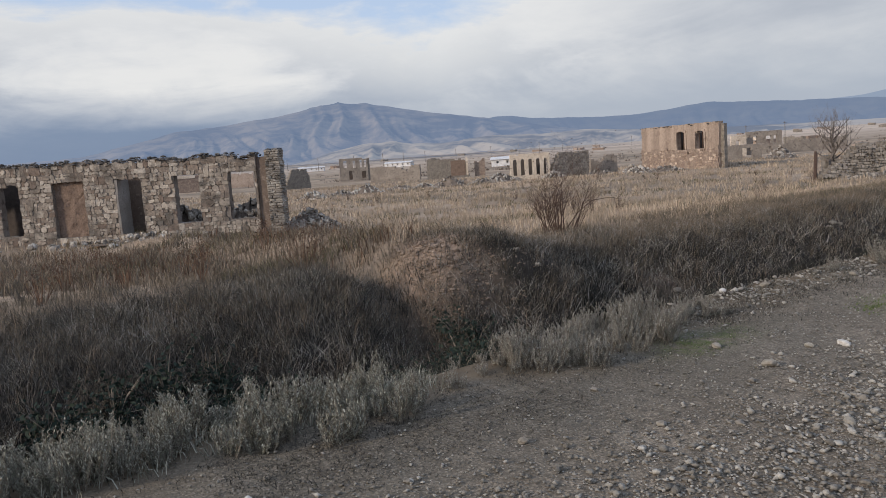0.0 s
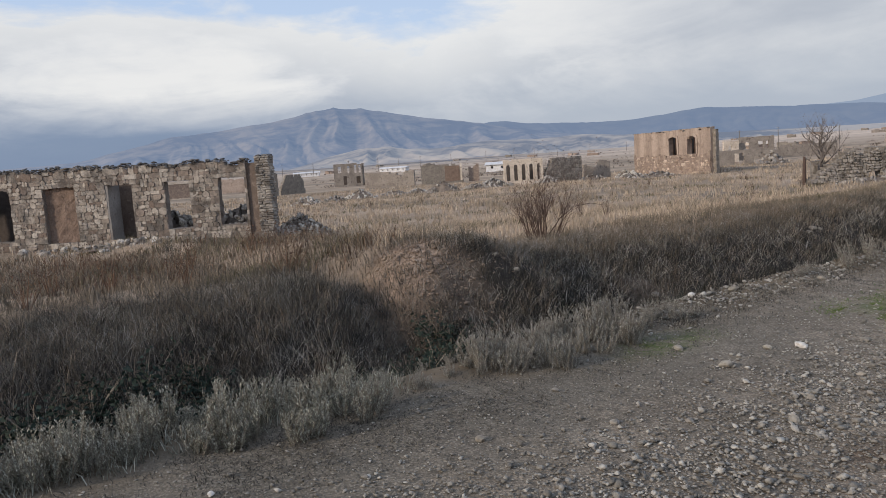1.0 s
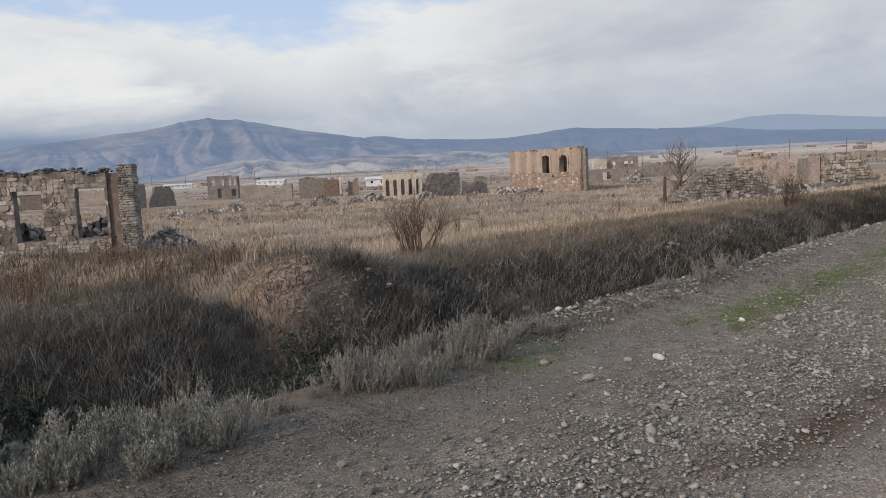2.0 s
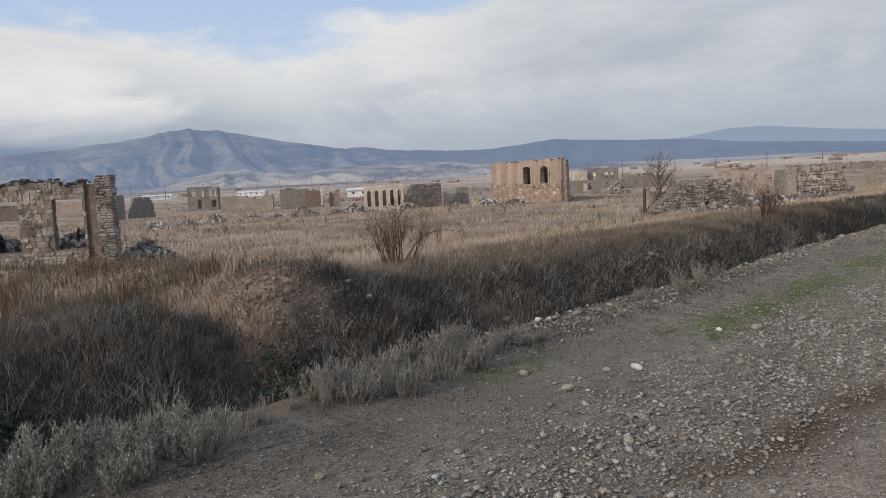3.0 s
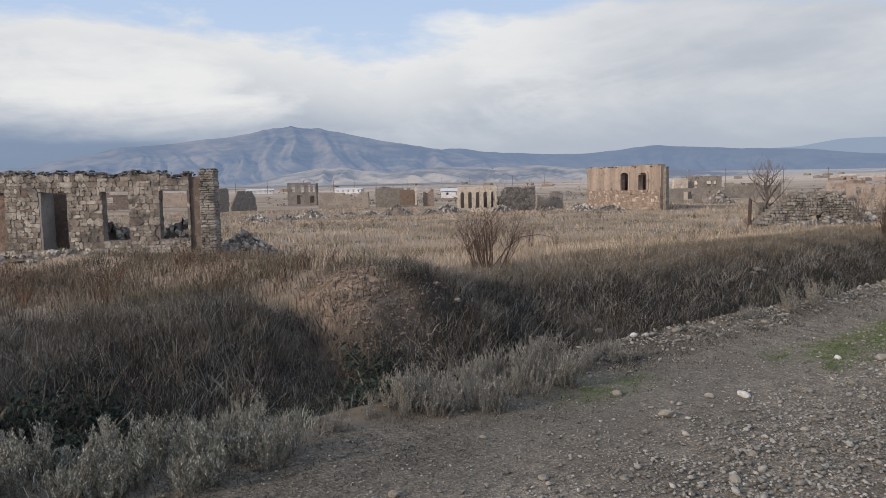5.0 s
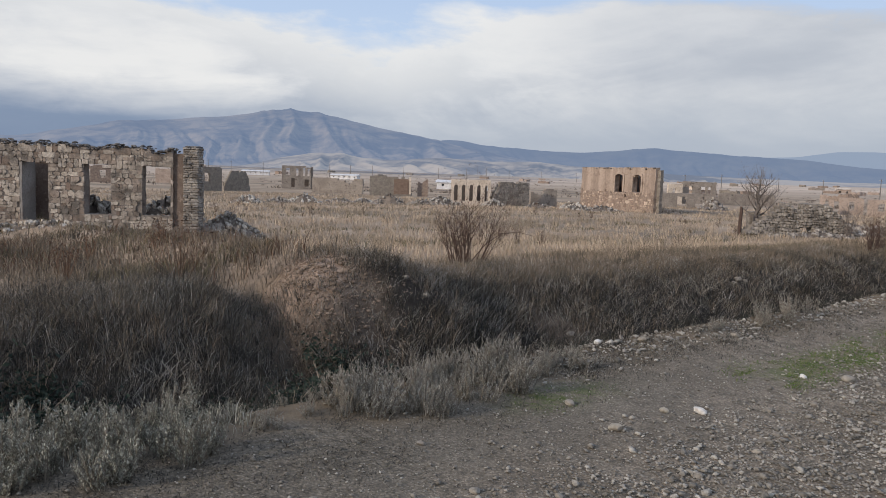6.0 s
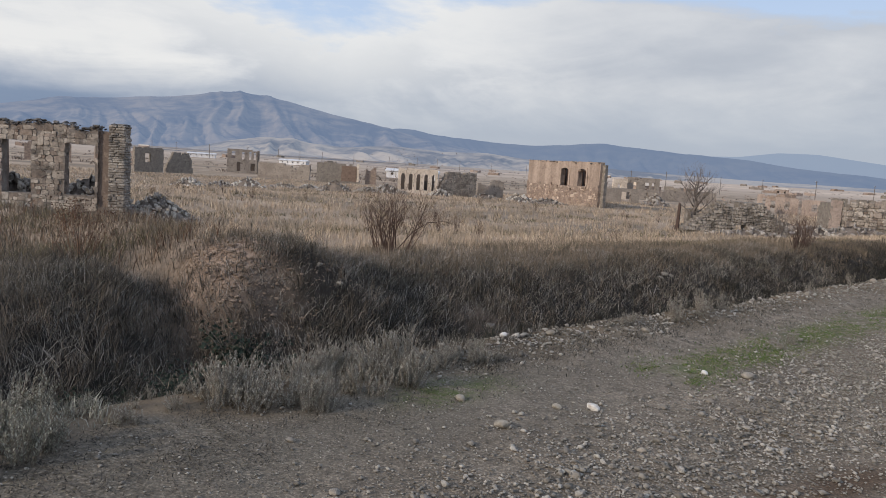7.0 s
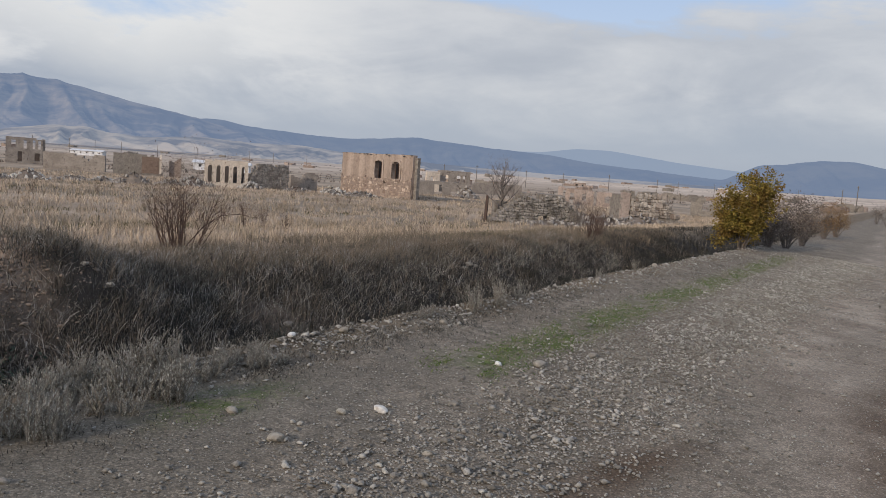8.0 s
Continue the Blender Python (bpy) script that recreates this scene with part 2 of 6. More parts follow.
M_TANPL = streaked("tan_plaster", (0.44, 0.35, 0.285), (0.31, 0.243, 0.197), (0.26, 0.20, 0.16))
M_TANRUB = two_tone("tan_rubble_face", (0.36, 0.285, 0.23), (0.25, 0.19, 0.155), 2.6, (0.19, 0.145, 0.115), 5.5, bump=1.0, dist=0.12)
M_PALEPL = two_tone("pale_plaster", (0.70, 0.61, 0.51), (0.58, 0.49, 0.395), 0.8, (0.44, 0.36, 0.285), 8, bump=0.3)
M_GREYRUB = two_tone("grey_rubble_face", (0.30, 0.265, 0.225), (0.22, 0.195, 0.165), 2.4, (0.15, 0.13, 0.115), 5.0, bump=1.0, dist=0.12)
M_GREYPL = two_tone("weathered_grey_wall", (0.33, 0.29, 0.25), (0.24, 0.208, 0.18), 0.7, (0.17, 0.145, 0.125), 6, bump=0.4)
M_PINK = two_tone("pinkish_plaster", (0.43, 0.35, 0.295), (0.33, 0.265, 0.225), 0.9, (0.26, 0.20, 0.165), 6, bump=0.4)
M_WHITE = two_tone("white_sheet_roof", (0.74, 0.74, 0.74), (0.62, 0.62, 0.63), 0.5, None, 3, rough=0.6, bump=0.1)
M_RUST = two_tone("rusty_steel", (0.13, 0.075, 0.05), (0.08, 0.05, 0.04), 9, None, 60, rough=0.8)
M_POLE = two_tone("grey_pole_wood", (0.20, 0.18, 0.16), (0.14, 0.125, 0.11), 4, None, 30)
# dark colour paints in the shade of rooms behind openings
M_DARKIN = two_tone("shade_dark_inner_wall", (0.12, 0.10, 0.09), (0.085, 0.075, 0.07), 1.5, None, 8)
M_GRAVEL = stone_mat("gravel", (0.27, 0.25, 0.215), (0.56, 0.525, 0.465), (0.15, 0.138, 0.118), "island", 25, (0.25, 0.228, 0.192))
M_COBBLE = stone_mat("river_stone", (0.34, 0.305, 0.25), (0.44, 0.40, 0.33), (0.27, 0.24, 0.195), "each", 22, (0.24, 0.22, 0.20))
M_WHITESTONE = two_tone("white_limestone", (0.72, 0.70, 0.66), (0.60, 0.57, 0.52), 6, (0.48, 0.42, 0.36), 40)
# bank and ditch grass: colours lowered to paint in shade among thick blades
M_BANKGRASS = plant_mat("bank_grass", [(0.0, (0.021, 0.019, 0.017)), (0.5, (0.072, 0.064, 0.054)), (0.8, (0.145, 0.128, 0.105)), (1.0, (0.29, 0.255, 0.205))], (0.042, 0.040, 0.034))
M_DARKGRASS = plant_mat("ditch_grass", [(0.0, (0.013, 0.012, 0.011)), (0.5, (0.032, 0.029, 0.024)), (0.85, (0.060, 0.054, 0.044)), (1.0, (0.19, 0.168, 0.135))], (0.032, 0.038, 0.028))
M_STRAW = plant_mat("straw_grass", [(0.0, (0.25, 0.195, 0.145)), (0.5, (0.44, 0.35, 0.262)), (0.85, (0.56, 0.455, 0.345)), (1.0, (0.64, 0.54, 0.42))], (0.24, 0.20, 0.15), size=0.16)
M_RIMSTRAW = plant_mat("tall_dry_grass", [(0.0, (0.095, 0.076, 0.058)), (0.5, (0.19, 0.152, 0.112)), (1.0, (0.37, 0.30, 0.225))], (0.095, 0.085, 0.066))
M_RUSSET = plant_mat("russet_weed", [(0.0, (0.075, 0.045, 0.032)), (0.6, (0.14, 0.082, 0.055)), (1.0, (0.22, 0.14, 0.09))])
M_SAGE = plant_mat("pale_sage_leaf", [(0.0, (0.12, 0.116, 0.09)), (0.5, (0.27, 0.262, 0.21)), (1.0, (0.54, 0.525, 0.44))])
M_DRYSAGE = plant_mat("dry_sage_leaf", [(0.0, (0.18, 0.168, 0.14)), (0.5, (0.35, 0.33, 0.28)), (1.0, (0.56, 0.53, 0.46))])
M_PALESTALK = plant_mat("pale_dead_stalk", [(0.0, (0.16, 0.146, 0.125)), (0.6, (0.33, 0.304, 0.265)), (1.0, (0.56, 0.52, 0.455))])
M_WALLMORTAR = two_tone("pale_wall_mortar", (0.26, 0.228, 0.20), (0.165, 0.14, 0.12), 1.5, (0.11, 0.092, 0.08), 26, bump=0.9, dist=0.03)
M_WALLREST = stone_mat("joined_wall_stone", (0.30, 0.258, 0.215), (0.50, 0.445, 0.38), (0.21, 0.16, 0.128), "island")
M_TANSTONE = stone_mat("tan_rubble_stone", (0.37, 0.285, 0.225), (0.58, 0.47, 0.38), (0.22, 0.165, 0.13), "island", 5.0, (0.22, 0.16, 0.125))
M_GREYSTONE = stone_mat("grey_coursed_stone", (0.30, 0.265, 0.225), (0.40, 0.355, 0.30), (0.22, 0.19, 0.16), "island", 5.0, (0.17, 0.145, 0.125))
M_SAGESTEM = plant_mat("dry_weed_stem", [(0.0, (0.14, 0.118, 0.095)), (1.0, (0.27, 0.235, 0.19))])
M_NETTLE = plant_mat("dark_green_leaf", [(0.0, (0.016, 0.027, 0.020)), (1.0, (0.046, 0.064, 0.048))])
M_MOSS = plant_mat("short_green_grass", [(0.0, (0.06, 0.10, 0.022)), (0.6, (0.11, 0.175, 0.040)), (1.0, (0.21, 0.21, 0.08))])
M_TWIG = two_tone("dark_twig_bark", (0.125, 0.085, 0.068), (0.08, 0.055, 0.045), 12, None, 70)
M_GREYTWIG = two_tone("grey_bark", (0.19, 0.165, 0.145), (0.13, 0.11, 0.10), 10, None, 60)
M_OLIVE = plant_mat("olive_yellow_leaf", [(0.0, (0.10, 0.085, 0.018)), (0.45, (0.20, 0.155, 0.028)), (0.8, (0.29, 0.215, 0.045)), (1.0, (0.36, 0.25, 0.07))], (0.17, 0.10, 0.028), size=1.6)
M_GREYBUSH = plant_mat("grey_brown_leaf", [(0.0, (0.085, 0.066, 0.055)), (0.6, (0.16, 0.128, 0.105)), (1.0, (0.25, 0.205, 0.165))])
M_RUSTBUSH = plant_mat("russet_leaf", [(0.0, (0.12, 0.07, 0.035)), (0.6, (0.22, 0.135, 0.065)), (1.0, (0.30, 0.20, 0.10))])
M_DEBRISPILE = stone_mat("pale_rubble", (0.40, 0.36, 0.31), (0.54, 0.49, 0.42), (0.27, 0.235, 0.20), "island")
M_FIELDWEED = plant_mat("field_weed", [(0.0, (0.075, 0.07, 0.038)), (0.7, (0.15, 0.13, 0.075)), (1.0, (0.25, 0.21, 0.13))])
M_DEBRIS = stone_mat("pale_debris", (0.46, 0.43, 0.385), (0.58, 0.545, 0.49), (0.33, 0.30, 0.265))

# ---- the lie of the land: u to the left of the road, s along it ----
Q = math.sqrt(0.5)


def at_us(u, s):
    return (s - u) * Q, (s + u) * Q


def smooth(a, b, v):
    k = np.clip((v - a) / (b - a), 0, 1)
    return k * k * (3 - 2 * k)


def wave(x, y, size, seed):
    """Cheap smooth noise, -1 to 1, for arrays or numbers."""
    a = np.sin(x / size * 1.7 + seed) * np.cos(y / size * 1.3 + 2.1 * seed)
    b = np.sin(x / size * 3.9 - y / size * 2.3 + 3.3 * seed) * 0.5
    c = np.cos(x / size * 6.1 + y / size * 7.7 + 1.7 * seed) * 0.28
    return (a + b + c) / 1.4


def land(x, y):
    """The height of the ground."""
    x, y = np.asarray(x, float), np.asarray(y, float)
    u, s = (y - x) * Q, (x + y) * Q
    road = -0.14 + 0.054 * np.clip(u, -2.5, 4.2)
    road = road - 0.5 * smooth(-5, -9, u)
    road = road + 0.012 * wave(x, y, 0.9, 1.0) + 0.006 * wave(x, y, 0.21, 4.0) - 0.02 * np.exp(-((u - 0.6) / 0.45) ** 2)
    crest_u = 4.33 + 0.12 * wave(s, s * 0.3, 2.2, 2.0)
    berm = 0.075 * np.exp(-((u - crest_u + 0.05) / 0.32) ** 2) * smooth(4.5, 6.5, s) * (0.75 + 0.35 * wave(s, u, 0.5, 4.0))
    near = road + berm
    rim_u = 8.35 + 0.3 * wave(s, 0.2 * s, 3.0, 5.0) - 0.35 * np.exp(-((s - 6.6) / 0.9) ** 2)
    top = 0.17 + 0.05 * wave(s, u, 1.6, 7.0) + 0.43 * np.exp(-((s - 6.5) / 1.2) ** 2)
    floor = -1.02 + 0.8 * smooth(48, 90, s) + 0.08 * wave(s, u, 1.5, 3.0)
    down = smooth(crest_u + 0.05, 5.45, u)
    k = np.clip((u - 5.5) / (rim_u - 5.5), 0, 1)
    up = 0.72 * k + 0.28 * k * k * (3 - 2 * k)
    up = up - 0.05 * np.sin(k * 2 * math.pi) + 0.05 * wave(s, u, 0.5, 9.0) * np.sin(k * math.pi)
    # a gully beside the mound
    gully = 0.42 * np.exp(-((s - 4.75 - 0.2 * (u - 7) + 0.12 * wave(u, s, 0.6, 2)) / 0.40) ** 2) * smooth(6.0, 7.4, u) * smooth(10.6, 8.8, u)
    ditch = near * (1 - down) + floor * down
    ditch = ditch + (top - floor) * up - gully
    rough = np.exp(-((s - 6.0 - 0.25 * (u - 8.2)) / 0.9) ** 2 - ((u - 8.2) / 1.1) ** 2)
    ditch = ditch + rough * (0.045 * wave(x, y, 0.32, 3.0) + 0.03 * wave(x, y, 0.15, 5.0))
    w = np.clip(u - rim_u, 0, None)
    rise = 0.42 * smooth(9, 1, s) * smooth(9, 18, w) * smooth(60, 30, w)
    fall = rise - 0.30 * smooth(0.5, 7, w) - 0.40 * smooth(5, 16, w) - 0.55 * smooth(18, 55, w)
    field = fall + 0.04 * wave(x, y, 2.6, 6.0) * smooth(0, 3, w) + 0.05 * wave(x, y, 11.0, 8.0) * smooth(2, 10, w)
    field = field - 0.22 * smooth(13, 28, s) * smooth(0.6, 7, w) * (1 - 0.85 * smooth(18, 42, w))
    r = np.hypot(x, y)
    far = 0.0112 * np.clip(r - 170, 0, None) * smooth(170, 700, r) + 1.2 * wave(x, y, 310.0, 2.5) * smooth(250, 900, r)
    slope = -0.0106 * np.clip(s, -12, 62) * (1 - smooth(10, 45, w))
    return np.where(u < crest_u, near, ditch + field) + far + slope


def spaced(fine_a, fine_b, step, end_a, end_b, grow=1.17):
    v = list(np.arange(fine_a, fine_b, step))
    d = step
    while v[-1] < end_b:
        d = min(d * grow, 260)
        v.append(v[-1] + d)
    d = step
    while v[0] > end_a:
        d = min(d * grow, 260)
        v.insert(0, v[0] - d)
    return np.array(v)


def mesh_object(name, verts, faces, material, smooth_shade=True):
    me = bpy.data.meshes.new(name)
    me.from_pydata(verts, [], faces)
    me.materials.append(material)
    if smooth_shade:
        me.shade_smooth()
    return new(name, me)


def grid_faces(n, m):
    return [(i * m + j, i * m + j + 1, (i + 1) * m + j + 1, (i + 1) * m + j) for i in range(n - 1) for j in range(m - 1)]


us, ss = spaced(-1.0, 13.0, 0.11, -3300, 4200), spaced(-2.5, 24.0, 0.13, -3300, 4200)
UU, SS = np.meshgrid(us, ss, indexing="ij")
GX, GY = (SS - UU) * Q, (SS + UU) * Q
GZ = land(GX, GY)
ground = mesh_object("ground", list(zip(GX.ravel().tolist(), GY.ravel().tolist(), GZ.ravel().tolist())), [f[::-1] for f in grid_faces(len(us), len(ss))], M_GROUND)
tagged(ground, "dry earth with a gravel road, ditch and straw field", "ground", kind="structure")
edge = 3.75 + 0.35 * wave(SS, UU, 0.9, 1.3)
r_mask = smooth(edge + 0.8, edge - 0.1, UU) * smooth(-8, -6.5, UU)
t_mask = np.clip(smooth(1.75, 1.1, UU + 0.02 * np.clip(SS, 0, 20) + 0.2 * wave(SS * 0.3, UU, 1.7, 3.1)) * np.clip(0.65 + 0.6 * wave(SS * 0.25, UU * 1.6, 1.2, 2.2), 0, 1), 0, 1) * smooth(-4, -3, UU)
g_mask = smooth(8.0, 10.0, UU)
col = ground.data.color_attributes.new("cover", "FLOAT_COLOR", "POINT")
col.data.foreach_set("color", np.stack([r_mask, t_mask, np.clip(g_mask + (UU < -7), 0, 1), np.ones_like(UU)], -1).ravel())


def mask(name, values):
    layer = ground.data.color_attributes.new(name, "FLOAT_COLOR", "POINT")
    layer.data.foreach_set("color", np.stack([values, values, values, np.ones_like(values)], -1).ravel())


mask("packed", smooth(2.35, 3.35, UU + 0.3 * wave(SS, UU, 0.8, 6)) * smooth(9.0, 4.5, SS + 0.8 * wave(SS, UU, 0.7, 2)))
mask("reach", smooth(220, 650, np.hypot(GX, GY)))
# sector of the plain that gets the painted cloud shadow
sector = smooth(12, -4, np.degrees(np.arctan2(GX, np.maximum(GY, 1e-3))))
mask("cloud_shade", sector * smooth(420, 900, np.hypot(GX, GY)))
mask("stain", np.clip(1.2 * np.exp(-((UU - 1.40 + 0.17 * (SS - 4.5) - 0.06 * np.sin(2.3 * SS)) / 0.17) ** 2) * smooth(3.6, 4.4, SS) * smooth(7.6, 6.2, SS) + 0.8 * np.exp(-((UU + 0.35 - 0.15 * np.sin(0.9 * SS)) / 0.3) ** 2) * smooth(5.5, 7, SS) * smooth(14, 10, SS), 0, 1) * np.clip(1.0 + 0.5 * wave(SS, UU, 0.35, 5), 0, 1))
mask("bare", np.clip((1.35 + 0.55 * wave(SS, UU, 0.22, 3)) * np.exp(-((SS - 5.8 - 0.25 * (UU - 8.2) - 0.12 * wave(UU, SS, 0.5, 2)) / 0.78) ** 2 - ((UU - 8.3) / 0.95) ** 2) + 0.5 * np.exp(-((SS - 9.3) / 0.45) ** 2 - ((UU - 7.0) / 0.35) ** 2), 0, 1))
# shade put into the soil colour from the crest to the far bank
mask("ditch_shade", smooth(4.35, 4.8, UU) * smooth(8.4, 7.6, UU + 0.25 * wave(SS, UU, 0.9, 2)) * smooth(75, 45, SS))
strip = np.exp(-((UU - 2.92 - 0.1 * wave(SS, SS, 2.0, 1)) / 0.24) ** 2) * smooth(7.0, 7.8, SS) * smooth(34, 24, SS) * np.clip(0.75 + 0.6 * wave(SS, UU, 1.1, 4), 0, 1)
mask("moss", np.clip(strip + np.exp(-((UU - 3.55) / 0.18) ** 2 - ((SS - 5.2) / 0.5) ** 2), 0, 1))


# ---- mountains: ridges with spurs, far off ----
def mountain(name, sky_line, dist, depth, material, label, seed, spur=0.30):
    """sky_line: (azimuth, elevation) in degrees; dist: to the ridge; depth: from the foot to the ridge."""
    az = np.array([a for a, _ in sky_line])
    el = np.array([e for _, e in sky_line])
    cols = np.arange(az[0], az[-1] + 0.01, 0.16)
    h = np.interp(cols, az, el)
    ker = np.hanning(9) / np.hanning(9).sum()
    h = np.convolve(np.pad(h, 4, "edge"), ker, "valid")
    rows_n = 64
    verts = []
    for a, e in zip(cols, h):
        top = math.tan(radians(e)) * dist
        base = 0.0112 * (dist - depth) - 8
        for j in range(rows_n):
            k = j / (rows_n - 3)
            d = dist - depth * (1 - k) if j < rows_n - 1 else dist + 500
            x, y = math.sin(radians(a)) * d, math.cos(radians(a)) * d
            kk = min(k, 1.0)
            prof = 0.35 * kk + 0.65 * kk ** 2.1
            bend = 0.9 * noise.noise(Vector((a / 5.0, 2.2 * kk, seed + 9)))
            p = Vector((a / 2.4 + 0.9 * kk + bend + seed, 0.55 * kk, seed * 2))
            rid = noise.ridged_multi_fractal(p, 0.95, 2.2, 6, 1.0, 2.0) - 1.1
            z = base + (top - base) * prof
            z += spur * (top - base) * rid * 0.30 * math.sin(math.pi * min(kk, 0.97)) ** 0.8
            if j == rows_n - 1:
                z = base - 40
            verts.append((x, y, z))
    ob = mesh_object(name, verts, grid_faces(len(cols), rows_n), material)
    return tagged(ob, label, "mountain", kind="structure")


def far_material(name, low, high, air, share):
    """Distance: slope colours with haze painted in as a self-glowing veil of air."""
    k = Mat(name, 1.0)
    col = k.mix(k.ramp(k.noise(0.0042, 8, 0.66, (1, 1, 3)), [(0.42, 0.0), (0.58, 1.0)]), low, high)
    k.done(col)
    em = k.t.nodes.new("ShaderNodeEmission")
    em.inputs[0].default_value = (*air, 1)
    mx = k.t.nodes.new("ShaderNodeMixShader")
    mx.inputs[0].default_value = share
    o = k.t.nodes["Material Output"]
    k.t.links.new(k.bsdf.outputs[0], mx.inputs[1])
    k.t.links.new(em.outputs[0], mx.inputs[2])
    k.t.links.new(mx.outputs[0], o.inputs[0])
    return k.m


# last two values: colour and share of the haze painted over each range
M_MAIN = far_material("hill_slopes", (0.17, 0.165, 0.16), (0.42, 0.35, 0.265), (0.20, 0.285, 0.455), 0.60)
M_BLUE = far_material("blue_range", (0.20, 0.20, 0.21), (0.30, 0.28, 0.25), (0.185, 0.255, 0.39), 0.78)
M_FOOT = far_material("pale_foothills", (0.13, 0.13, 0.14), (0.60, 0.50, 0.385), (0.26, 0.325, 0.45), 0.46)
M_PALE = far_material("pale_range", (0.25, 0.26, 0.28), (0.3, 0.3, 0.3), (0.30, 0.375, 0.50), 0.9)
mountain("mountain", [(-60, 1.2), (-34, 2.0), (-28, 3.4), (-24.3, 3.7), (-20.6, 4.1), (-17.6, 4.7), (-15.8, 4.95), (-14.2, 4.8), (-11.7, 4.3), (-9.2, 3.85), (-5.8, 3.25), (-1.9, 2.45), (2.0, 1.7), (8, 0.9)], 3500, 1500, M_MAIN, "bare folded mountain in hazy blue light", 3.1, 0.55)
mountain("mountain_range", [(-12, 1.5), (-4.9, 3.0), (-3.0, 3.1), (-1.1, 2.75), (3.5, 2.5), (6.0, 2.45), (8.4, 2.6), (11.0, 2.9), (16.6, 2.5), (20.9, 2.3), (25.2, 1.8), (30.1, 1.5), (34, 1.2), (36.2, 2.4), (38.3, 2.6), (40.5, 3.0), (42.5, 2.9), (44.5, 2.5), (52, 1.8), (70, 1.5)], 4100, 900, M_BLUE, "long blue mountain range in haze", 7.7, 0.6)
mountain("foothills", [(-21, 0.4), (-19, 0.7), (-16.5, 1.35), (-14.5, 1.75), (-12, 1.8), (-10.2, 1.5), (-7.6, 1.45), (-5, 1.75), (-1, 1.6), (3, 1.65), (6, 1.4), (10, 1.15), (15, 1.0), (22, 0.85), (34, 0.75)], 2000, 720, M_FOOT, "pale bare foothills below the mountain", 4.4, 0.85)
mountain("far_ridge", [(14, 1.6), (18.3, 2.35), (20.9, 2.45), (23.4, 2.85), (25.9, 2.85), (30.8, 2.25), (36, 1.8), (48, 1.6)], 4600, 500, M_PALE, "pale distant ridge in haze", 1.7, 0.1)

# ---- builders ----
def thing(name, loc, label, category, group="", turn=0.0):
    e = new(name)
    e.empty_display_size = 0.2
    e.matrix_world = pose(*loc, 0, 0, turn)
    return tagged(e, label, category, group)


def raw(name, verts, faces, material, parent=None, label="", shade=False):
    """One mesh object from points and faces, under a thing or on its own."""
    me = bpy.data.meshes.new(name)
    me.from_pydata(verts, [], faces)
    me.materials.append(material)
    if shade:
        me.shade_smooth()
    ob = new(name, me)
    ob.parent = parent
    if label:
        ob["label"] = label
    return ob


def quick(name, verts, tris, material, parent=None):
    """A large mesh of triangles from arrays."""
    verts, tris = np.asarray(verts, np.float32), np.asarray(tris, np.int32)
    me = bpy.data.meshes.new(name)
    me.vertices.add(len(verts))
    me.vertices.foreach_set("co", verts.ravel())
    me.loops.add(tris.size)
    me.loops.foreach_set("vertex_index", tris.ravel())
    me.polygons.add(len(tris))
    me.polygons.foreach_set("loop_start", np.arange(0, tris.size, 3, dtype=np.int32))
    me.update(calc_edges=True)
    me.materials.append(material)
    ob = new(name, me)
    ob.parent = parent
    return ob


def zl(x, y):
    return float(land(x, y))


def lattice_wall(length, top, thick, holes=(), step=0.2, seed=0, rough=0.02, base=-0.4):
    """Points and faces of a wall along x, front at y 0 and back at -thick, with holes right through it. top: height at x.
    holes: (x0, x1, z0, z1, rise of the arch)."""
    rnd = random.Random(seed)
    tall = max(top(length * i / 60) for i in range(61))

    def lines(a, b, marks):
        v = [a, b] + [m for m in marks if a < m < b]
        n = max(1, round((b - a) / step))
        for i in range(1, n):
            c = a + (b - a) * i / n
            if min(abs(c - m) for m in v) > step * 0.45:
                v.append(c)
        return sorted(set(v))

    xs = lines(0, length, [h[0] for h in holes] + [h[1] for h in holes])
    zs = lines(base, tall + 0.01, [h[2] for h in holes] + [h[3] for h in holes])

    def solid(i, j):
        if not (0 <= i < len(xs) - 1 and 0 <= j < len(zs) - 1):
            return False
        x, z = (xs[i] + xs[i + 1]) / 2, (zs[j] + zs[j + 1]) / 2
        if z > top(x):
            return False
        for x0, x1, z0, z1, rise in holes:
            if x0 < x < x1 and z0 < z < z1 - rise * (2 * (x - x0) / (x1 - x0) - 1) ** 2:
                return False
        return True

    verts, faces, index = [], [], {}

    def vert(i, j, k):
        if (i, j, k) not in index:
            index[i, j, k] = len(verts)
            verts.append((xs[i] + rnd.uniform(-rough, rough), -thick * k + rnd.uniform(-rough, rough) * 0.6, zs[j] + rnd.uniform(-rough, rough)))
        return index[i, j, k]

    for i in range(len(xs) - 1):
        for j in range(len(zs) - 1):
            if not solid(i, j):
                continue
            a, b, c, d = (i, j), (i + 1, j), (i + 1, j + 1), (i, j + 1)
            faces.append([vert(*p, 0) for p in (d, c, b, a)])
            faces.append([vert(*p, 1) for p in (a, b, c, d)])
            for (p, q), (m, n) in (((a, b), (i, j - 1)), ((b, c), (i + 1, j)), ((c, d), (i, j + 1)), ((d, a), (i - 1, j))):
                if not solid(m, n):
                    faces.append([vert(*p, 0), vert(*q, 0), vert(*q, 1), vert(*p, 1)])
    return verts, faces


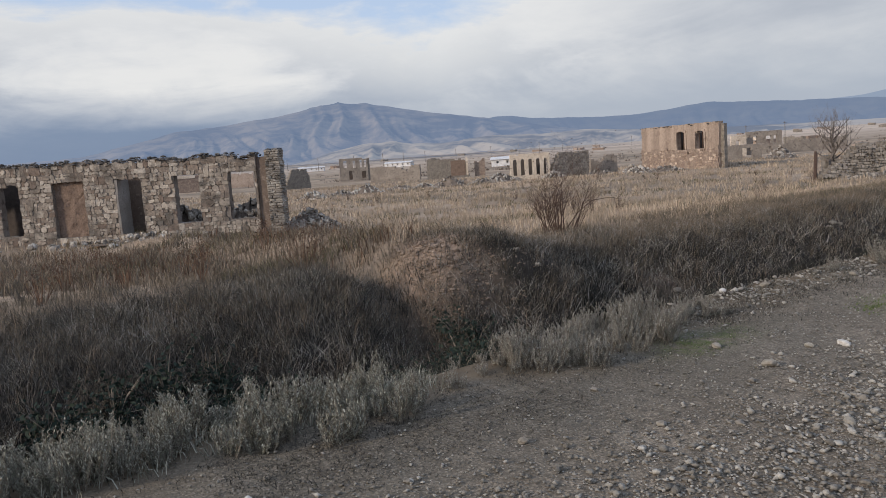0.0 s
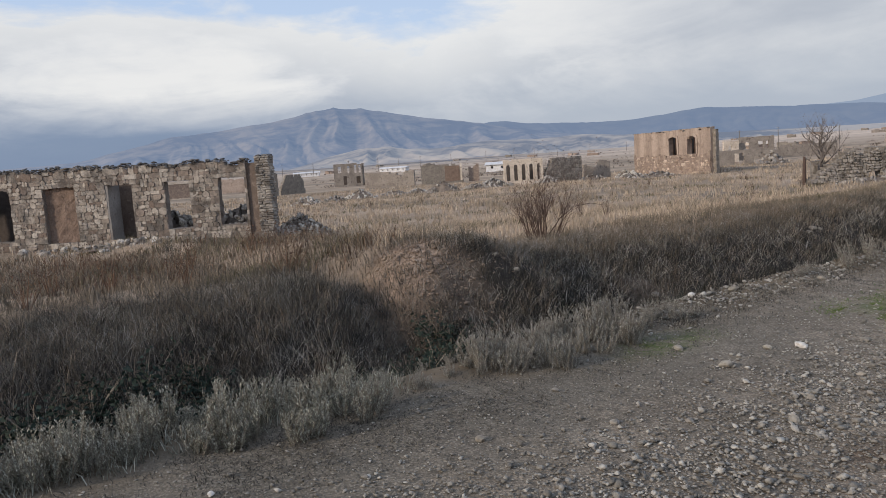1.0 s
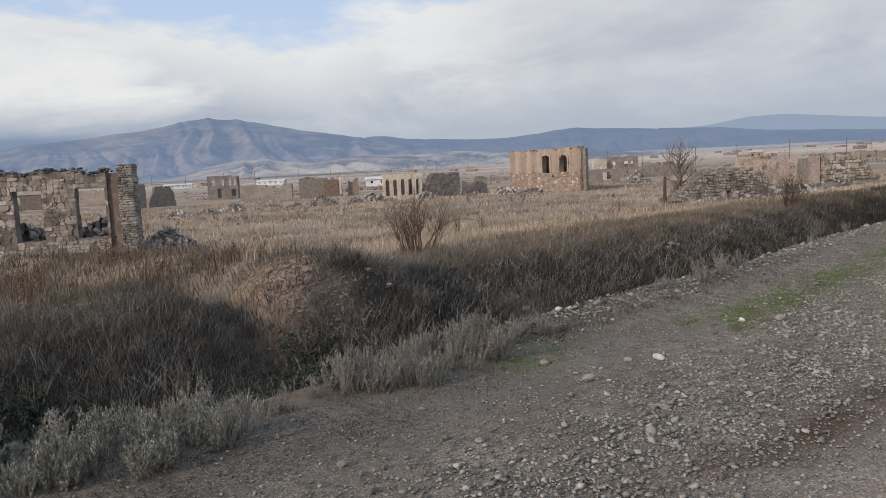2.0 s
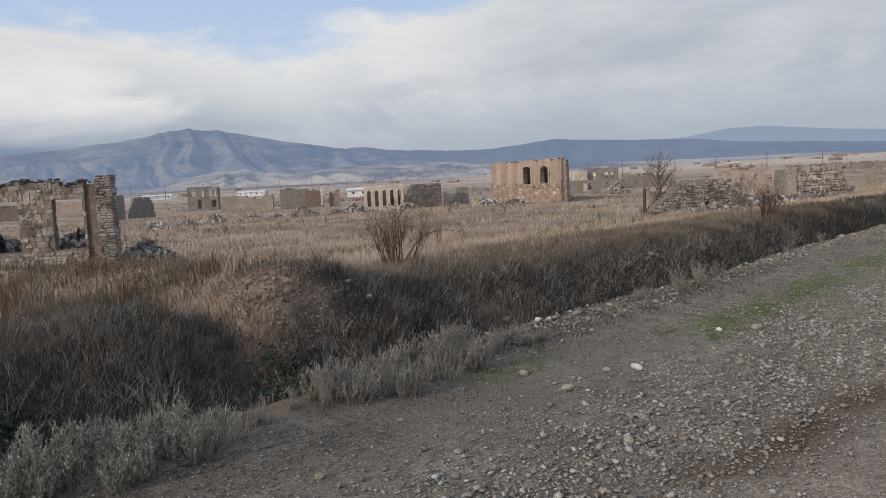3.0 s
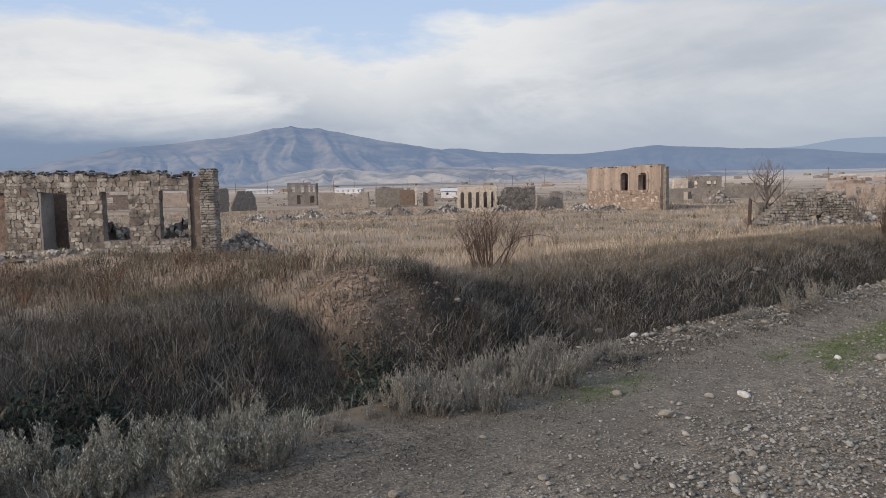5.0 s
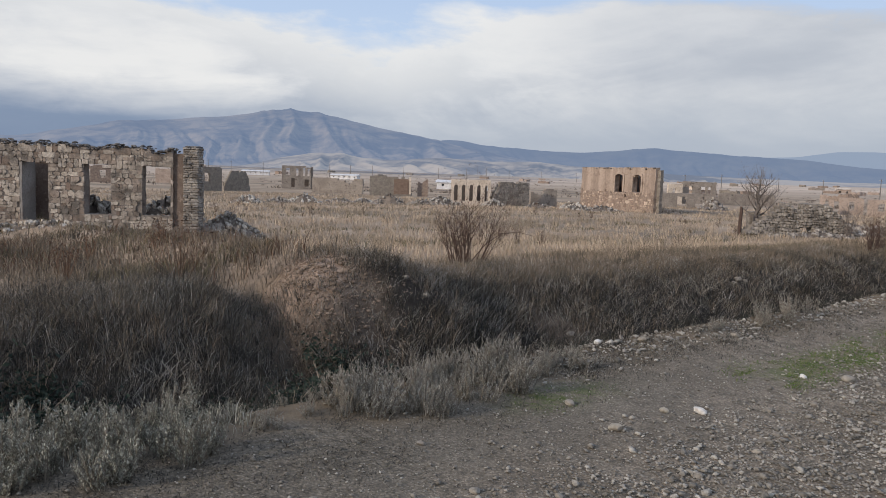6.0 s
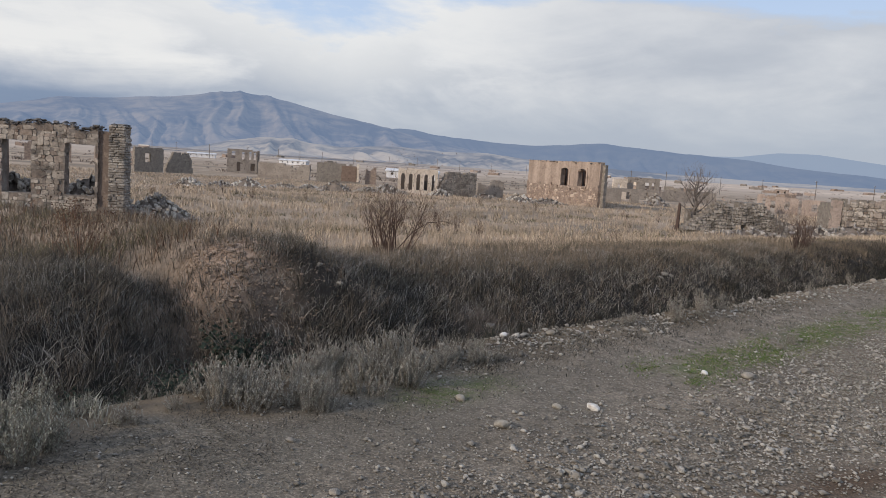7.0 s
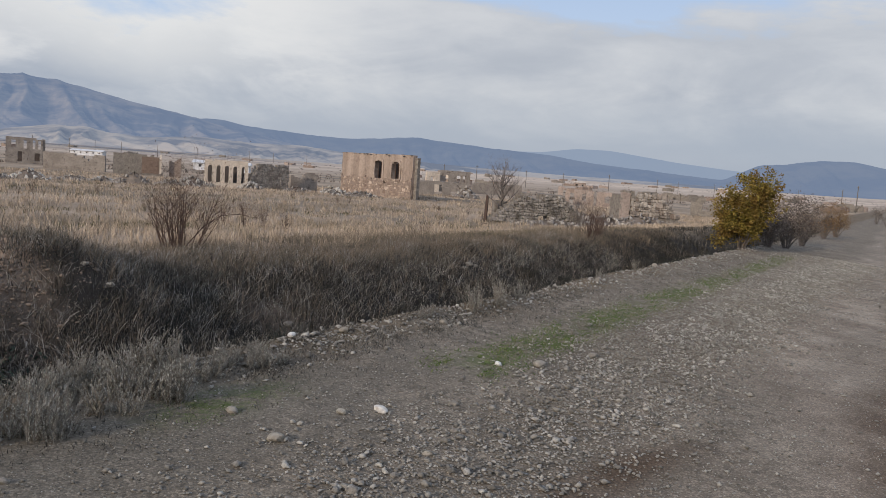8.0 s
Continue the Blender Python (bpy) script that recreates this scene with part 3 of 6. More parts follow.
def jagged(h, seed, drop=0.25, size=0.5):
    """A broken wall top: height h, less some uneven bites."""
    rnd = random.Random(seed)
    ph = [rnd.uniform(0, 6.3) for _ in range(3)]
    return lambda x: h - drop * max(0.0, 0.45 * math.sin(x / size + ph[0]) + 0.35 * math.sin(2.3 * x / size + ph[1]) + 0.3 * math.sin(5.1 * x / size + ph[2]))


def tapered(h, length, left, right, seed, drop=0.2):
    """A wall top that slumps towards both ends."""
    j = jagged(h, seed, drop)
    return lambda x: min(j(x), 0.15 + h * x / max(left, 0.01), 0.15 + h * (length - x) / max(right, 0.01))


def ashlar(seed):
    """A rough squared stone one unit across, front towards +y."""
    rnd = random.Random(seed)
    r = lambda a: rnd.uniform(-a, a)
    back = [(x + r(0.05), -0.5, z + r(0.05)) for x, z in ((-0.5, -0.5), (0.5, -0.5), (0.5, 0.5), (-0.5, 0.5))]
    mid = [(x + r(0.07), 0.20, z + r(0.08)) for x, z in ((-0.49, -0.48), (0, -0.5), (0.49, -0.48), (0.5, 0), (0.48, 0.48), (0, 0.5), (-0.48, 0.48), (-0.5, 0))]
    front = [(x * 0.82, 0.46 + r(0.08), z * 0.78) for x, _, z in mid]
    verts = back + mid + front + [(0, 0.55, 0)]
    faces = []
    for i in range(8):
        j = (i + 1) % 8
        faces += [(4 + i, 4 + j, 12 + j, 12 + i), (12 + i, 12 + j, 20)]
    for c, (p, q, s) in enumerate(((0, 1, 2), (2, 3, 4), (4, 5, 6), (6, 7, 0))):
        faces += [(c, (c + 1) % 4, 4 + s, 4 + q, 4 + p)]
    me = bpy.data.meshes.new("stone")
    me.from_pydata(verts, [], [f[::-1] for f in faces])
    me.update()
    return me


def pebble(seed, flat=0.65, cuts=1):
    """An irregular stone one unit across."""
    rnd = random.Random(seed)
    b = bmesh.new()
    bmesh.ops.create_icosphere(b, subdivisions=cuts, radius=0.5)
    ax = [Vector((rnd.uniform(-1, 1), rnd.uniform(-1, 1), rnd.uniform(-1, 1))).normalized() for _ in range(5)]
    for v in b.verts:
        for a in ax:
            d = v.co.dot(a)
            if d > 0.36:
                v.co -= a * (d - 0.36) * 0.9
        v.co *= 1 + rnd.uniform(-0.07, 0.07)
        v.co.z *= flat
    me = bpy.data.meshes.new("stone")
    b.to_mesh(me)
    b.free()
    return me


def with_mat(me, material):
    me = me.copy()
    me.materials.clear()
    me.materials.append(material)
    return me


ASHLARS = [with_mat(ashlar(i), M_STONE) for i in range(10)]
CAPS = [with_mat(pebble(40 + i, 0.5), M_DARKSTONE) for i in range(6)]
ROCKS = [pebble(i, 0.7, 2) for i in range(8)]
DEBRIS = [with_mat(pebble(60 + i, 0.7, 1), M_DEBRIS) for i in range(6)]


def piece(name, me, parent, m):
    ob = new(name, me)
    ob.parent = parent
    ob.matrix_basis = m
    return ob


def clip(poly, px, pz, nx, nz):
    """The part of a polygon on the side of the line through p that n points away from."""
    out = []
    for i, a in enumerate(poly):
        b = poly[(i + 1) % len(poly)]
        da, db = (a[0] - px) * nx + (a[1] - pz) * nz, (b[0] - px) * nx + (b[1] - pz) * nz
        if da <= 0:
            out.append(a)
        if da * db < 0:
            t = da / (da - db)
            out.append((a[0] + (b[0] - a[0]) * t, a[1] + (b[1] - a[1]) * t))
    return out


def rubble_face(parent, x0, x1, z0, top, holes, seed, size=0.27, y=0.0, depth=(0.025, 0.085), most=300, single=None, joined=None, reverse=False, face=0.80):
    """Irregular fitted rubble on a wall's front, stone by stone; those past a number in one mesh."""
    rnd = random.Random(seed)
    cells, z = [], z0
    while z < 3.3:
        h = size * rnd.uniform(0.6, 1.35)
        x = x0
        while x < x1:
            w = size * rnd.choice((0.55, 0.8, 1.0, 1.3, 1.8)) * rnd.uniform(0.85, 1.15)
            if h > size * 0.8 and rnd.random() < 0.55:
                c = rnd.uniform(0.35, 0.65)
                k = rnd.uniform(0.35, 0.65)
                cells.append((x, z, w, h * c))
                if w > size * 0.9:
                    cells += [(x, z + h * c, w * k, h * (1 - c)), (x + w * k, z + h * c, w * (1 - k), h * (1 - c))]
                else:
                    cells.append((x, z + h * c, w, h * (1 - c)))
            else:
                cells.append((x, z, w, h))
            x += w
        z += h
    done, jv, jf = 0, [], []
    for lx0, lz0, w, h in sorted(cells, reverse=reverse):
        sx, sz = lx0 + w / 2, lz0 + h / 2
        if sz > top(sx) - 0.04 or sz < z0 - 0.02:
            continue
        if any(a < sx < b and c < sz < d - r * (2 * (sx - a) / (b - a) - 1) ** 2 for a, b, c, d, r in holes):
            continue
        q = size
        poly = []
        for ix, iz in ((0, 0), (1, 0), (1, 1), (0, 1)):
            px, pz = lx0 + w * ix, lz0 + h * iz
            cut = rnd.choice((0.0, 0.12, 0.25, 0.34))
            a, b = (px + (1 - 2 * ix) * cut * w, pz + rnd.uniform(-0.012, 0.012)), (px + rnd.uniform(-0.012, 0.012), pz + (1 - 2 * iz) * cut * h)
            poly += [(px, pz)] if cut == 0 else ([b, a] if ix == iz else [a, b])
        for a, b, c, d, r in holes:
            if c < sz < d:
                if a > 0 and a - q < sx <= a:
                    poly = clip(poly, a, 0, 1, 0)
                elif b <= sx < b + q:
                    poly = clip(poly, b, 0, -1, 0)
            elif a < sx < b:
                if sz >= d - r:
                    poly = clip(poly, 0, d - 0.3 * r, 0, -1)
                elif sz <= c:
                    poly = clip(poly, 0, c, 0, 1)
        poly = clip(clip(poly, x0, 0, -1, 0), x1, 0, 1, 0)
        poly = clip(poly, 0, top(sx) + 0.03, 0, 1)
        if len(poly) < 3:
            continue
        cx, cz = sum(p[0] for p in poly) / len(poly), sum(p[1] for p in poly) / len(poly)
        n, dp = len(poly), rnd.uniform(*depth)
        tilt = (rnd.uniform(-0.10, 0.10), rnd.uniform(-0.10, 0.10))
        vs = []
        for k, dy in ((0.985, -0.06), (0.97, dp * 0.5), (face, dp)):
            for px, pz in poly:
                lx, lz = (px - cx) * k, (pz - cz) * k
                vs.append((lx, dy + (tilt[0] * lx + tilt[1] * lz + rnd.uniform(-0.008, 0.008) if dy > 0 else 0), lz))
        vs.append((0, dp * 1.05, 0))
        fs = []
        for i in range(n):
            j = (i + 1) % n
            fs += [(i, n + i, n + j, j), (n + i, 2 * n + i, 2 * n + j, n + j), (2 * n + i, 3 * n, 2 * n + j)]
        if done < most:
            me = bpy.data.meshes.new("stone")
            me.from_pydata(vs, [], fs)
            me.materials.append(single or M_STONE)
            piece("stone", me, parent, pose(cx, y, cz))
            done += 1
        else:
            o = len(jv)
            jv += [(a + cx, b + y, c + cz) for a, b, c in vs]
            jf += [[o + i for i in f] for f in fs]
    if jv:
        tagged(raw("stonework", jv, jf, joined or M_DEBRISPILE, parent), kind="stuff")


def heap(name, loc, rx, ry, h, count, size, material, label, seed, turn=0.0, category="rubble heap"):
    """A heap of loose stones: an earthy core with many stones over it."""
    rnd = random.Random(seed)
    t = thing(name, (loc[0], loc[1], zl(*loc) - 0.05), label, category, turn=turn)
    vs, fs = [], []
    for i in range(9):
        for j in range(16):
            k, a = i / 8, j / 16 * 2 * math.pi
            wob = 1 + 0.22 * math.sin(3 * a + seed) + 0.12 * math.sin(5 * a + 2 * seed)
            vs.append((rx * wob * k * math.cos(a), ry * wob * k * math.sin(a), h * (1 - k) ** 1.1 * (0.9 + 0.2 * math.sin(7 * a + i)) - 0.08))
    for i in range(8):
        for j in range(16):
            fs.append((i * 16 + j, i * 16 + (j + 1) % 16, (i + 1) * 16 + (j + 1) % 16, (i + 1) * 16 + j)[::-1])
    raw("earth_core", vs, fs, M_MORTAR, t, shade=True)
    vs, fs = [], []
    for n in range(count):
        k, a = math.sqrt(rnd.random()), rnd.uniform(0, 6.283)
        x, y = rx * k * math.cos(a), ry * k * math.sin(a)
        z = h * (1 - k) ** 1.1
        sz = size * rnd.uniform(0.45, 1.35)
        me = rnd.choice(DEBRIS)
        m = pose(x, y, z, rnd.uniform(0, 90), rnd.uniform(0, 90), rnd.uniform(0, 360)) @ Matrix.Diagonal((sz * 1.2, sz, sz * 0.8, 1))
        o = len(vs)
        vs += [m @ v.co for v in me.vertices]
        fs += [[o + i for i in p.vertices] for p in me.polygons]
    tagged(raw("stone_cover", vs, fs, material, t), kind="stuff")
    return t


def tube(vs, fs, pts, radii, sides=4):
    """A tapered limb through points."""
    o = len(vs)
    for i, (p, r) in enumerate(zip(pts, radii)):
        d = (pts[min(i + 1, len(pts) - 1)] - pts[max(i - 1, 0)]).normalized()
        a = d.orthogonal().normalized()
        b = d.cross(a)
        for k in range(sides):
            w = 2 * math.pi * k / sides
            vs.append(p + (a * math.cos(w) + b * math.sin(w)) * r)
    for i in range(len(pts) - 1):
        for k in range(sides):
            n = (k + 1) % sides
            fs.append((o + i * sides + k, o + i * sides + n, o + (i + 1) * sides + n, o + (i + 1) * sides + k))


def limb(rnd, start, way, length, radius, depth, out, tips, wander=0.35, fork=(3, 5), sides=4, rise=0.12):
    """A limb with its branches, to the given depth."""
    n = 5
    pts, p, d = [start.copy()], start.copy(), way.normalized()
    for i in range(n):
        d = (d + Vector((rnd.uniform(-1, 1), rnd.uniform(-1, 1), rnd.uniform(-0.6, 1) + rise)) * wander * 0.35).normalized()
        p = p + d * length / n
        pts.append(p.copy())
    tube(out[0], out[1], pts, [radius * (1 - 0.75 * i / n) for i in range(n + 1)], sides)
    tips.append((pts[-1], d))
    if depth <= 0:
        return
    for _ in range(rnd.randint(*fork)):
        k = rnd.randint(2, n)
        side = Vector((rnd.uniform(-1, 1), rnd.uniform(-1, 1), rnd.uniform(-0.1, 0.7))).normalized()
        limb(rnd, pts[k], (d * 0.75 + side).normalized(), length * rnd.uniform(0.45, 0.72), radius * 0.5 * (1 - 0.1 * k), depth - 1, out, tips, wander, fork, 3, rise)


def leaf_cloud(rnd, tips, per_tip, spread, size, verts, tris):
    """Small folded leaves round the ends of twigs."""
    for p, d in tips:
        for _ in range(per_tip):
            c = p + Vector((rnd.gauss(0, spread), rnd.gauss(0, spread), rnd.gauss(0, spread)))
            a = Vector((rnd.gauss(0, 1), rnd.gauss(0, 1), rnd.gauss(0, 0.6))).normalized()
            b = a.orthogonal().normalized()
            b = (Matrix.Rotation(rnd.uniform(0, 6.28), 3, a) @ b)
            s = size * rnd.uniform(0.6, 1.3)
            o = len(verts)
            verts += [c - a * s * 0.5, c + b * s * 0.28, c + a * s * 0.5, c - b * s * 0.28 + a.cross(b) * s * 0.12]
            tris += [(o, o + 1, o + 2), (o, o + 2, o + 3)]


def stem_bush(name, loc, height, spread, stems, label, material, seed, twigs=(3, 5), depth=1, radius=0.012, leaves=0, leaf_mat=None, leaf_size=0.03, group="", category="bush", turn=0.0, foot=0.12):
    """A shrub of many stems from one root; leaves optional."""
    rnd = random.Random(seed)
    t = thing(name, (*loc, zl(*loc) - 0.03), label, category, group, turn)
    out, tips = ([], []), []
    for _ in range(stems):
        a, k = rnd.uniform(0, 6.283), rnd.uniform(0.05, 1)
        way = Vector((math.cos(a) * spread * k, math.sin(a) * spread * k, height))
        root = Vector((math.cos(a) * foot * spread * k, math.sin(a) * foot * spread * k, 0))
        limb(rnd, root, way, height * rnd.uniform(0.55, 1.0), radius * rnd.uniform(0.6, 1.1), depth, out, tips, 0.42, twigs)
    tagged(raw("branching", out[0], out[1], material, t), kind="stuff")
    if leaves:
        v, f = [], []
        leaf_cloud(rnd, tips, leaves, 0.05 + 0.04 * height, leaf_size, v, f)
        tagged(quick("foliage", [tuple(p) for p in v], f, leaf_mat, t), kind="stuff")
    return t


# ---- the near ruined wall with its openings ----
WALL_AT, WALL_TURN = (-8.4, 22.8), 184.0
base_z = -0.25
near_ruin = thing("ruined_stone_wall", (*WALL_AT, base_z), "long roofless rubble stone wall with empty window and door openings", "ruin", turn=WALL_TURN)
Z = -base_z
W_HOLES = [(-0.20, 1.00, -0.1 + Z, 3.0, 0.0), (1.08, 1.95, 0.22 + Z, 1.74 + Z, 0.10), (2.92, 3.74, 0.20 + Z, 1.78 + Z, 0.16), (4.85, 5.72, -0.05 + Z, 1.74 + Z, 0.06), (6.80, 7.90, -0.05 + Z, 1.78 + Z, 0.05), (9.05, 9.75, 0.1 + Z, 1.8 + Z, 0.05), (11.2, 12.1, -0.05 + Z, 1.75 + Z, 0.05)]
w_jag = jagged(2.44, 5, 0.10, 0.35)
w_top = lambda x: w_jag(x) + 0.02 * x
v, f = lattice_wall(16.5, w_top, 0.28, W_HOLES, 0.14, 3, 0.015)
body = raw("wall_body", v, f, M_WALLMORTAR, near_ruin, "weathered mortar core of the wall")
rubble_face(body, 1.0, 13.0, 0.02, w_top, W_HOLES, 11, 0.20, 0.0, (0.004, 0.034), joined=M_WALLREST, face=0.93)
rnd = random.Random(21)
for i in range(300):
    x = rnd.uniform(0.9, 13.0)
    sz = rnd.uniform(0.07, 0.19)
    piece("cap_stone", rnd.choice(CAPS), body, pose(x, rnd.uniform(-0.28, 0.05), w_top(x) + rnd.uniform(-0.02, 0.12), rnd.uniform(-15, 15), rnd.uniform(-15, 15), rnd.uniform(0, 360)) @ Matrix.Diagonal((sz * 1.3, sz, sz, 1)))


v, f = [], []
for i in range(620):
    x, sz = rnd.uniform(0.9, 16.4), rnd.uniform(0.05, 0.14)
    me = rnd.choice(CAPS)
    m = pose(x, rnd.uniform(-0.27, 0.04), w_top(x) + rnd.uniform(-0.03, 0.07), rnd.uniform(-25, 25), rnd.uniform(-25, 25), rnd.uniform(0, 360)) @ Matrix.Diagonal((sz * 1.3, sz, sz, 1))
    o = len(v)
    v += [m @ q.co for q in me.vertices]
    f += [[o + i for i in p.vertices] for p in me.polygons]
tagged(raw("cap_rubble", v, f, M_CAPREST, near_ruin), kind="stuff")


def slab(name, x0, x1, y0, y1, z0, z1, material, parent, label="", step=0.3, seed=1, rough=0.012):
    """A plain rough-edged panel of wall under a thing."""
    v, f = lattice_wall(x1 - x0, lambda x: z1 - 0.02, y1 - y0, (), step, seed, rough, z0)
    ob = raw(name, v, f, material, parent, label)
    ob.matrix_basis = pose(x0, y1, 0)
    return ob


slab("plaster_panel", 0.52, 1.06, -0.50, -0.07, -0.1, 2.40, M_BROWNPL, near_ruin, "dark stained plaster in the narrow gap")
slab("inner_wall", 4.3, 6.6, -1.5, -1.3, -0.1, 2.2, M_BROWNPL, near_ruin, "dark inner wall behind the doorway")
slab("door_lining", 5.66, 5.74, -0.75, 0.015, 0.1, 1.99, M_PLASTER, near_ruin, "pale grey plaster lining of a doorway")
slab("infill", 6.78, 7.92, -0.5, -0.16, 0.0, 2.02, M_REDWALL, near_ruin, "reddish stone infill of a blocked doorway", 0.16, 4, 0.03)
# dark panel: painted shade inside the opening
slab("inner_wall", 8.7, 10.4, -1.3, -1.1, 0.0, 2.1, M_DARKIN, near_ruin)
slab("inner_wall", 10.9, 12.6, -1.3, -1.1, 0.0, 2.1, M_REDWALL, near_ruin)
# the broken end of a cross wall, standing a little higher
pier = thing("wall_pier", (*WALL_AT, base_z), "tall ragged pier of layered rubble stone", "ruin", turn=WALL_TURN)
v, f = lattice_wall(0.46, lambda x: 2.58, 0.42, (), 0.14, 8, 0.02)
core = raw("pier_core", [(a + 0.15, b + 0.20, c) for a, b, c in v], f, M_MORTAR, pier)
rnd = random.Random(31)
z = 0.0
LEDGES = [with_mat(ashlar(30 + i), M_RUBSTONE) for i in range(8)]
while z < 2.55:
    h = rnd.uniform(0.045, 0.095)
    for side in (0, 1):
        x = 0.0
        span = 0.48 if side == 0 else 0.4
        while x < span - 0.08:
            w = min(rnd.uniform(0.16, 0.40), span - x)
            if side == 0:
                m = pose(0.14 + x + w / 2, 0.18, z + h / 2, 0, rnd.uniform(-4, 4), 0)
            else:
                m = pose(0.17, 0.2 - x - w / 2, z + h / 2, 0, rnd.uniform(-4, 4), 90)
            piece("stone", rnd.choice(LEDGES), core, m @ Matrix.Diagonal((w * 0.99, rnd.uniform(0.06, 0.17), h * 1.02, 1)))
            x += w
    z += h
for i in range(12):
    sz = rnd.uniform(0.14, 0.26)
    piece("cap_stone", rnd.choice(CAPS), core, pose(rnd.uniform(0.2, 0.55), rnd.uniform(-0.2, 0.15), 2.6, 0, 0, rnd.uniform(0, 360)) @ Matrix.Diagonal((sz * 1.3, sz, sz * 0.8, 1)))
heap("rubble_heap", (-8.55, 25.0), 1.7, 1.3, 1.05, 460, 0.145, M_DEBRISPILE, "heap of grey building rubble behind the pier", 3)
heap("rubble_heap", (-12.9, 24.4), 2.7, 1.1, 1.35, 480, 0.19, M_DEBRISPILE, "heap of fallen stones inside the ruin", 6, 4)
heap("rubble_heap", (-10.4, 24.4), 2.6, 1.1, 1.45, 480, 0.19, M_DEBRISPILE, "heap of fallen stones inside the ruin", 16, 4)
heap("rubble_heap", (-9.0, 21.9), 1.2, 0.5, 0.28, 90, 0.15, M_DEBRISPILE, "low spill of stones at the foot of the wall", 9)
heap("rubble_heap", (-12.2, 21.4), 2.2, 0.6, 0.22, 110, 0.14, M_DEBRISPILE, "low spill of pale stones at the foot of the wall", 10)
rnd = random.Random(77)
for i in range(70):
    x = -7.0 - 11 * rnd.random() ** 1.2
    y = 20.1 + 2.2 * rnd.random()
    sz = rnd.uniform(0.10, 0.30) * (1.25 if i % 9 == 0 else 1)
    ob = piece("fallen_stone", rnd.choice(DEBRIS), None, pose(x, y, zl(x, y) + sz * 0.2, rnd.uniform(-20, 20), rnd.uniform(-20, 20), rnd.uniform(0, 360)) @ Matrix.Diagonal((sz * 1.2, sz, sz, 1)))
    tagged(ob, "pale broken stone lying in weeds before the ruin", "stone", "fallen stones by the wall")
p = thing("iron_stake", (-7.6, 21.2, zl(-7.6, 21.2) - 0.1), "short rusty iron stake in the weeds", "post")
v, f = [], []
tube(v, f, [Vector((0, 0, 0)), Vector((0.01, 0, 0.3)), Vector((0.03, 0, 0.55))], [0.035, 0.035, 0.03], 6)
raw("shaft", v, f, M_RUST, p)


# ---- ruins farther off ----
def ruin(name, a, b, h, label, material, holes=(), thick=0.5, seed=0, drop=0.25, top=None, step=0.3, lower=None, part_name="wall", z=None, rough=0.03):
    """A ruin whose front runs from a to b; a is the viewer's left. lower: (height, material) of a bared lower band. Returns thing and length."""
    L = math.hypot(b[0] - a[0], b[1] - a[1])
    turn = math.degrees(math.atan2(a[1] - b[1], a[0] - b[0]))
    zz = min(zl(*a), zl(*b)) if z is None else z
    t = thing(name, (b[0], b[1], zz), label, "ruin", turn=turn)
    holes = [(L - x1, L - x0, z0, z1, r) for x0, x1, z0, z1, r in holes]
    tp = top or jagged(h, seed, drop, 1.5)
    flip = (lambda x: tp(L - x))
    v, f = lattice_wall(L, flip, thick, holes, step, seed, rough)
    raw(part_name, v, f, material, t)
    if lower:
        v, f = lattice_wall(L - 0.04, lambda x: min(lower[0] + 0.12 * math.sin(3 * x) + 0.1 * math.sin(7.3 * x), flip(x)), 0.16, holes, 0.22, seed + 1, 0.05)
        ob = raw("bared_stonework", v, f, lower[1], t, "rubble bared below the fallen plaster")
        ob.matrix_basis = pose(0.02, 0.10, 0)
    return t, L


def side_wall(t, x, depth, h, material, seed, holes=(), drop=0.3, step=0.3):
    """A wall running back from a ruin's front at x along it."""
    v, f = lattice_wall(depth, jagged(h, seed, drop), 0.45, holes, step, seed, 0.03)
    ob = raw("side_wall", v, f, material, t)
    ob.matrix_basis = pose(x, -0.3, 0, 0, 0, -90)
    return ob


def arch_frame(t, L, x0, x1, z0, z1, material, proud=0.08):
    """A plaster surround of an arched window, on the front, in a ruin's own measure."""
    a, b = L - x1, L - x0
    vs, fs = [], []
    outer, inner = [], []
    cx, w = (a + b) / 2, (b - a) / 2
    for px, pz in [(a, z0), (a, (z0 + z1) / 2), (a, z1 - 0.25)] + [(cx - w * math.cos(math.pi * k / 6), z1 - 0.25 + 0.25 * math.sin(math.pi * k / 6)) for k in range(1, 6)] + [(b, z1 - 0.25), (b, (z0 + z1) / 2), (b, z0)]:
        inner.append((px, pz))
        s = 0.22
        outer.append((px + s * (px - cx) / w, pz + (s if pz > z1 - 0.2 else 0.0)))
    for ring in (inner, outer):
        vs += [(x, 0.002, z) for x, z in ring] + [(x, proud, z) for x, z in ring]
    n = len(inner)
    for i in range(n - 1):
        fs += [(n + i, n + i + 1, 3 * n + i + 1, 3 * n + i), (i, i + 1, n + i + 1, n + i), (2 * n + i, 3 * n + i, 3 * n + i + 1, 2 * n + i + 1)]
    return raw("window_surround", vs, fs, material, t)


# two-storey house shell with two arched windows
b2a, b2b = (9.78, 85.5), (16.16, 76.8)
b2_holes = [(5.25, 6.35, 1.95, 3.86, 0.22), (7.80, 8.92, 2.0, 3.80, 0.22), (6.75, 7.0, 1.45, 1.75, 0.0)]
house, L = ruin("house_shell", b2a, b2b, 4.55, "roofless two-storey house shell with tan plaster and arched windows", M_TANPL, b2_holes, 0.6, 4, 0.10, step=0.25, lower=(2.0, M_TANRUB), z=-0.95)
